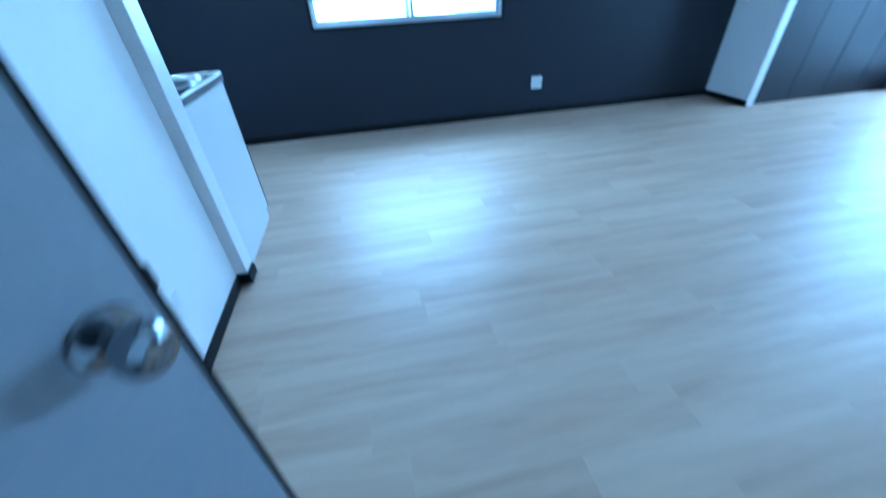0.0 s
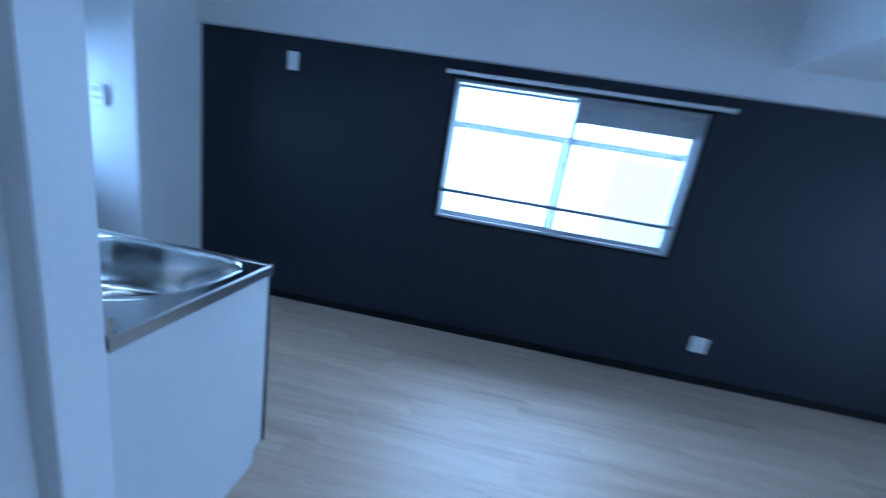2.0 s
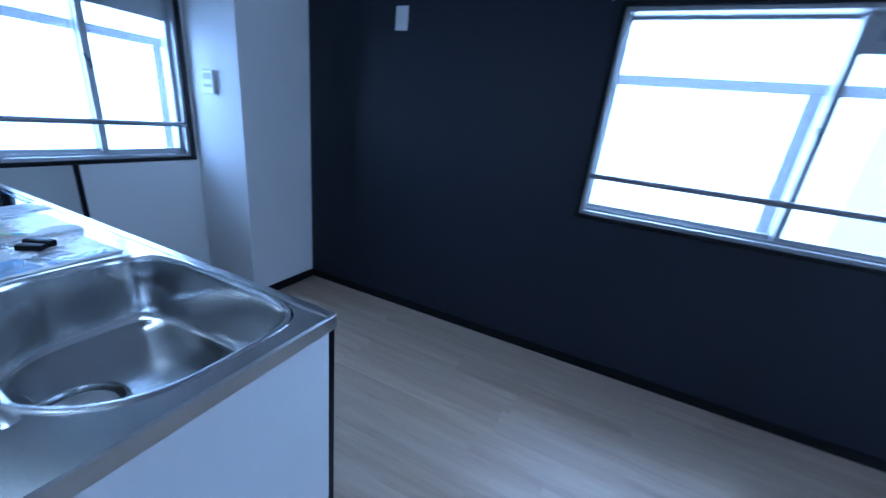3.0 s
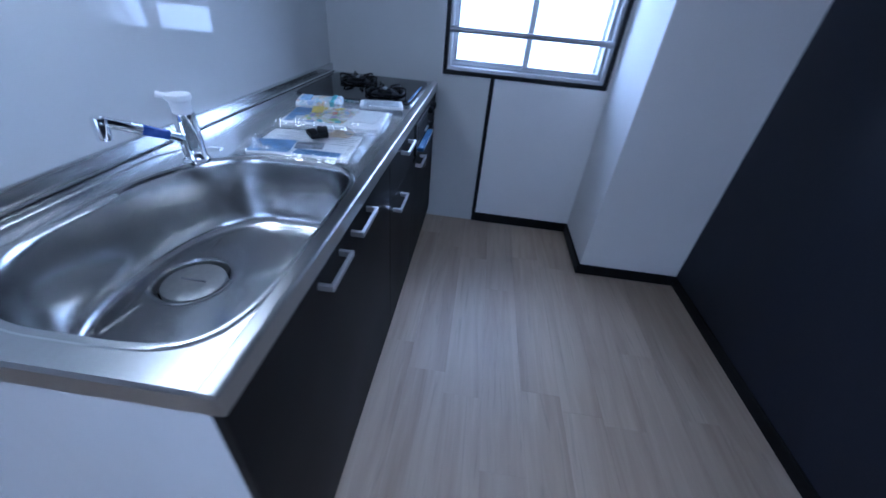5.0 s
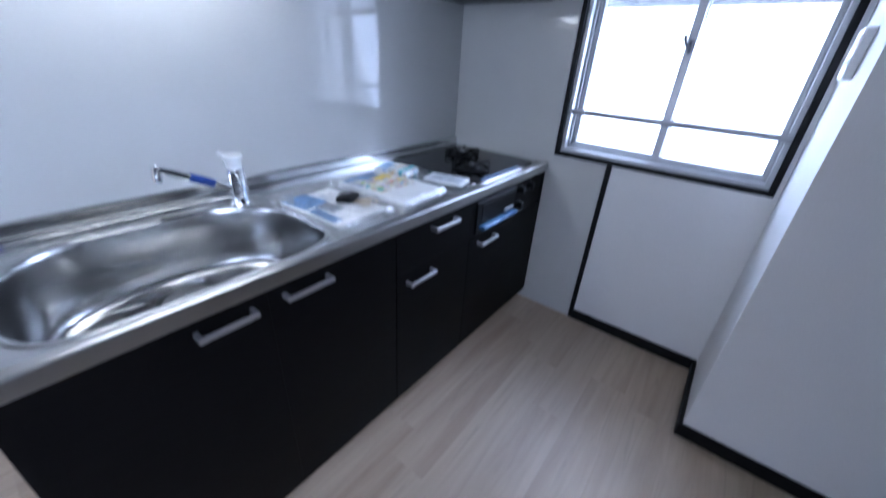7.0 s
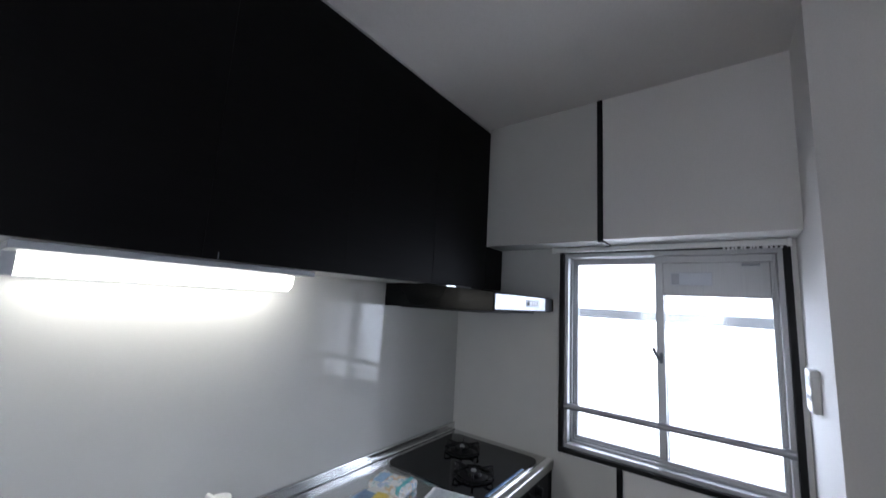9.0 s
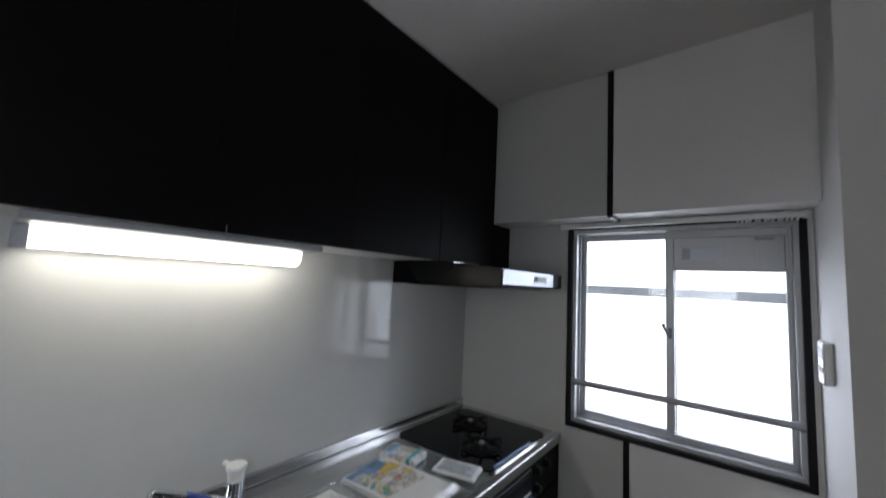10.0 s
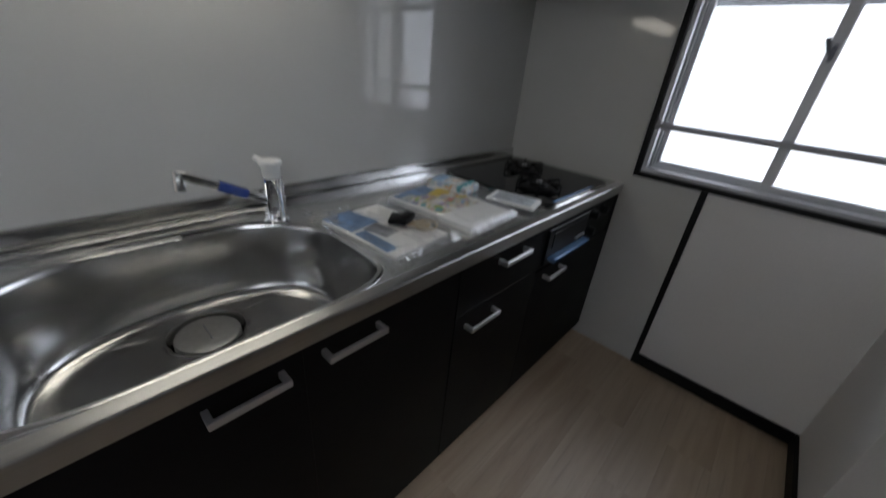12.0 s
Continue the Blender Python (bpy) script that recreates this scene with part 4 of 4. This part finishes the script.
def sheet(bm, w, d, z, lift=0.004, nx=26, ny=22, seed=0):
    """A crumpled sheet of film, about w by d."""
    rng = random.Random(seed)
    ox, oy = rng.uniform(0, 50), rng.uniform(0, 50)
    grid = [[None] * (ny + 1) for _ in range(nx + 1)]
    for i in range(nx + 1):
        for j in range(ny + 1):
            x, y = w * (i / nx - 0.5), d * (j / ny - 0.5)
            k = noise.noise((x * 14 + ox, y * 14 + oy, 0)) + 0.6 * abs(noise.noise((x * 38 + ox, y * 38 + oy, 3))) + 0.25 * noise.noise((x * 85 + ox, y * 85 + oy, 5))
            e = max(abs(i / nx - 0.5), abs(j / ny - 0.5)) * 2
            h = z + lift * (k + 1.2) + (0.010 * max(0, k) if e > 0.8 else 0)
            drop = max(0, e - 0.88) / 0.12
            h = max(0.0012, h * (1 - drop) + drop * (0.002 + 0.010 * max(0, k)))
            grid[i][j] = bm.verts.new((x + 0.006 * noise.noise((oy, y * 20, 1)), y + 0.006 * noise.noise((ox, x * 20, 1)), h))
    for i in range(nx):
        for j in range(ny):
            bm.faces.new((grid[i][j], grid[i + 1][j], grid[i + 1][j + 1], grid[i][j + 1]))
    return bm


def slab(w, d, z0, z1, bevel=0.0008):
    return box(-w / 2, -d / 2, z0, w / 2, d / 2, z1, bevel=bevel)


def shift(bm, x, y, turn=0):
    bmesh.ops.transform(bm, matrix=pose(x, y, 0, 0, 0, turn), verts=bm.verts)
    return bm


bag = thing("document_bag", pose(-0.815, -0.240, TOP, 0, 0, 4), "clear plastic bag holding blue and white booklets", "plastic bag")
part("booklet", slab(0.20, 0.285, 0.001, 0.007), PAGE, bag, "white instruction booklet")
part("booklet_cover", shift(slab(0.100, 0.115, 0.007, 0.0082), 0.046, -0.088, 6), BLUEPAGE, bag, "blue printed cover")
part("leaflet", shift(slab(0.036, 0.130, 0.007, 0.0085), 0.078, 0.052, -3), BLUEPAGE, bag, "blue printed strip")
part("leaflet", shift(slab(0.055, 0.080, 0.0072, 0.0092), 0.024, 0.012, 8), GREYCARD, bag, "grey printed picture")
part("booklet", shift(slab(0.085, 0.15, 0.0084, 0.0105), -0.056, -0.055, 4), PAGE, bag)
for k in range(9):
    part("print_line", shift(slab(0.003, 0.050 + 0.018 * (k * 7 % 4), 0.0104, 0.0108, 0.0001), -0.088 + 0.010 * k, -0.060 + 0.004 * (k % 3), 4), GREYINK, bag)
for k in range(5):
    part("print_line", shift(slab(0.0035, 0.045 + 0.015 * (k * 5 % 3), 0.0068, 0.0074, 0.0001), -0.070 + 0.016 * k, 0.100, 0), GREYINK, bag)
bm = sheet(bmesh.new(), 0.262, 0.355, 0.011, 0.007, 66, 84, seed=3)
part("film", bm, FILM, bag, "crumpled clear film", True)
bm = bmesh.new()
for k in range(7):
    a = k * 0.9
    p0 = Vector((0.10 + 0.012 * math.cos(a * 3), -0.115 + 0.010 * k - 0.03, 0.006))
    q = [bm.verts.new(p0), bm.verts.new(p0 + Vector((0.030 * math.cos(a), 0.020 * math.sin(a), 0.020 + 0.012 * (k % 3)))), bm.verts.new(p0 + Vector((-0.022 * math.sin(a), 0.030 * math.cos(a), 0.026))), bm.verts.new(p0 + Vector((-0.02, 0.012, 0.004)))]
    bm.faces.new(q)
part("film_flap", bm, FILM, bag, "upturned film corner")

keys = thing("key_set", pose(-0.868, -0.215, TOP + 0.016, 0, 0, 25), "black key fob with a ring and paper tag", "keys")
bm = box(-0.034, -0.016, 0.0, 0.034, 0.016, 0.021, bevel=0.005, seg=2)
part("fob", bm, IRON, keys, "black plastic key head", True)
bm = box(-0.030, -0.044, 0.0, 0.030, -0.015, 0.016, bevel=0.004, seg=2)
part("fob", shift(bm, 0, 0, 14), IRON, keys, "black plastic key head", True)
bm = bmesh.new()
pipe(bm, [(0.035 * math.cos(a), 0.060 + 0.030 * math.sin(a), 0.004) for a in [2 * math.pi * i / 40 for i in range(41)]], 0.0022, 8)
part("ring", bm, CARDBROWN, keys, "pale beige loop", True)
part("tag", shift(slab(0.045, 0.070, 0.0, 0.0015), -0.002, 0.035, 12), CARDBROWN, keys, "kraft paper tag")
bm = bmesh.new()
pipe(bm, [(0.024, 0.010, 0.006), (0.040, 0.022, 0.004), (0.036, 0.045, 0.003)], 0.0016, 8)
part("wire", bm, HANDLE, keys, smooth=True)

folder = thing("document_folder", pose(-1.085, -0.248, TOP, 0, 0, 4), "clear folder stacked with colourful printed leaflets", "folder")
part("stack", slab(0.225, 0.335, 0.001, 0.006), PAGE, folder, "thick white booklet")
part("stack", shift(slab(0.220, 0.330, 0.0066, 0.0100), 0.003, -0.002, 1.5), PALEPAGE, folder)
part("stack", shift(slab(0.222, 0.332, 0.0104, 0.0140), -0.002, 0.002, -0.8), PAGE, folder, "thick white booklet")
part("cover", slab(0.222, 0.330, 0.0142, 0.0158), PAGE, folder)
part("leaflet", shift(slab(0.17, 0.10, 0.016, 0.0175), 0.015, -0.112, 5), BLUEPAGE, folder, "blue printed leaflet")
part("leaflet", shift(slab(0.060, 0.045, 0.0176, 0.0186), 0.070, -0.105, 5), PALEPAGE, folder)
part("leaflet", shift(slab(0.185, 0.150, 0.0180, 0.0195), 0.000, -0.020, -8), FLYER, folder, "flyer with colourful printed patches")
rng = random.Random(5)
for k in range(16):
    ink = (INKYELLOW, INKRED, INKVIOLET, INKGREEN, PAGE, INKPALE, PAGE, INKTEAL)[k % 8]
    w, d = rng.uniform(0.016, 0.038), rng.uniform(0.012, 0.030)
    x, y = -0.075 + 0.05 * (k % 4) + rng.uniform(-0.012, 0.012), -0.075 + 0.036 * (k // 4) + rng.uniform(-0.010, 0.010)
    part("printed_patch", shift(slab(w, d, 0.0196, 0.0199 + 0.0001 * k, 0.0001), x, y, rng.uniform(-40, 40)), ink, folder)
part("leaflet", shift(slab(0.085, 0.040, 0.0216, 0.0224), -0.040, -0.082, 14), INKYELLOW, folder, "yellow printed leaflet")
bm = sheet(bmesh.new(), 0.258, 0.375, 0.024, 0.0035, 64, 88, seed=9)
part("film", bm, FILM, folder, "clear plastic cover", True)

pack = thing("tissue_pack", pose(-1.245, -0.375, TOP + 0.0008, 0, 0, 12), "small white and teal plastic-wrapped pack", "pack")
bm = box(-0.055, -0.085, 0, 0.055, 0.085, 0.030, bevel=0.010, seg=3)
bmesh.ops.subdivide_edges(bm, edges=bm.edges[:], cuts=3, use_grid_fill=True)
for v in bm.verts:
    if v.co.z > 0.004:
        v.co.z += 0.006 * noise.noise((v.co.x * 30, v.co.y * 30, 4))
        v.co.x += 0.004 * noise.noise((v.co.y * 40, v.co.z * 40, 9))
part("wrap", bm, PACKPRINT, pack, smooth=True)
part("print_band", box(-0.0580, 0.044, 0.004, 0.0580, 0.062, 0.0325, bevel=0.003), INKTEAL, pack, "teal printed band")
part("print_band", box(-0.030, -0.066, 0.026, 0.044, -0.030, 0.0350, bevel=0.001), INKPALE, pack)
cards = thing("paper_stack", pose(-1.300, -0.142, TOP + 0.0115, 0, 0, 14), "small stack of white printed papers", "paper")
for k in range(4):
    part("sheet", shift(slab(0.105, 0.165, 0.0005 + k * 0.0026, 0.0027 + k * 0.0026), 0.003 * math.sin(k * 2.1), 0.003 * math.cos(k * 1.7), 1.5 * math.sin(k * 3)), PAGE, cards)
for k in range(8):
    part("print_line", box(-0.038 + 0.010 * k, -0.060, 0.0109, -0.0355 + 0.010 * k, 0.030 + 0.010 * (k * 5 % 4), 0.0114), GREYINK, cards)
part("print_panel", box(-0.044, -0.070, 0.0107, 0.044, 0.070, 0.0110), PALEPAGE, cards, "pale printed page")

# ---------------------------------------------------------------- floor planks
PW, PL = 0.152, 0.914
bm = bmesh.new()
bx(bm, 0, 0, -0.006, 1, PW - 0.0003, 0.0)
me = mesh("plank", bm, PLANK)
rng = random.Random(11)
y = YN
while y > YS - 0.01:
    x = XW - rng.uniform(0.05, 0.85)
    while x < XE:
        a, c = max(x, XW), min(x + PL, XE)
        if c - a > 0.03 and not (y < YB - 0.1 and c < XP):
            p = new("plank", me)
            p.parent = floor
            p.location = (a, y - PW, 0.0)
            p.scale = (c - a - 0.0003, 1, 1)
        x += PL
    y -= PW
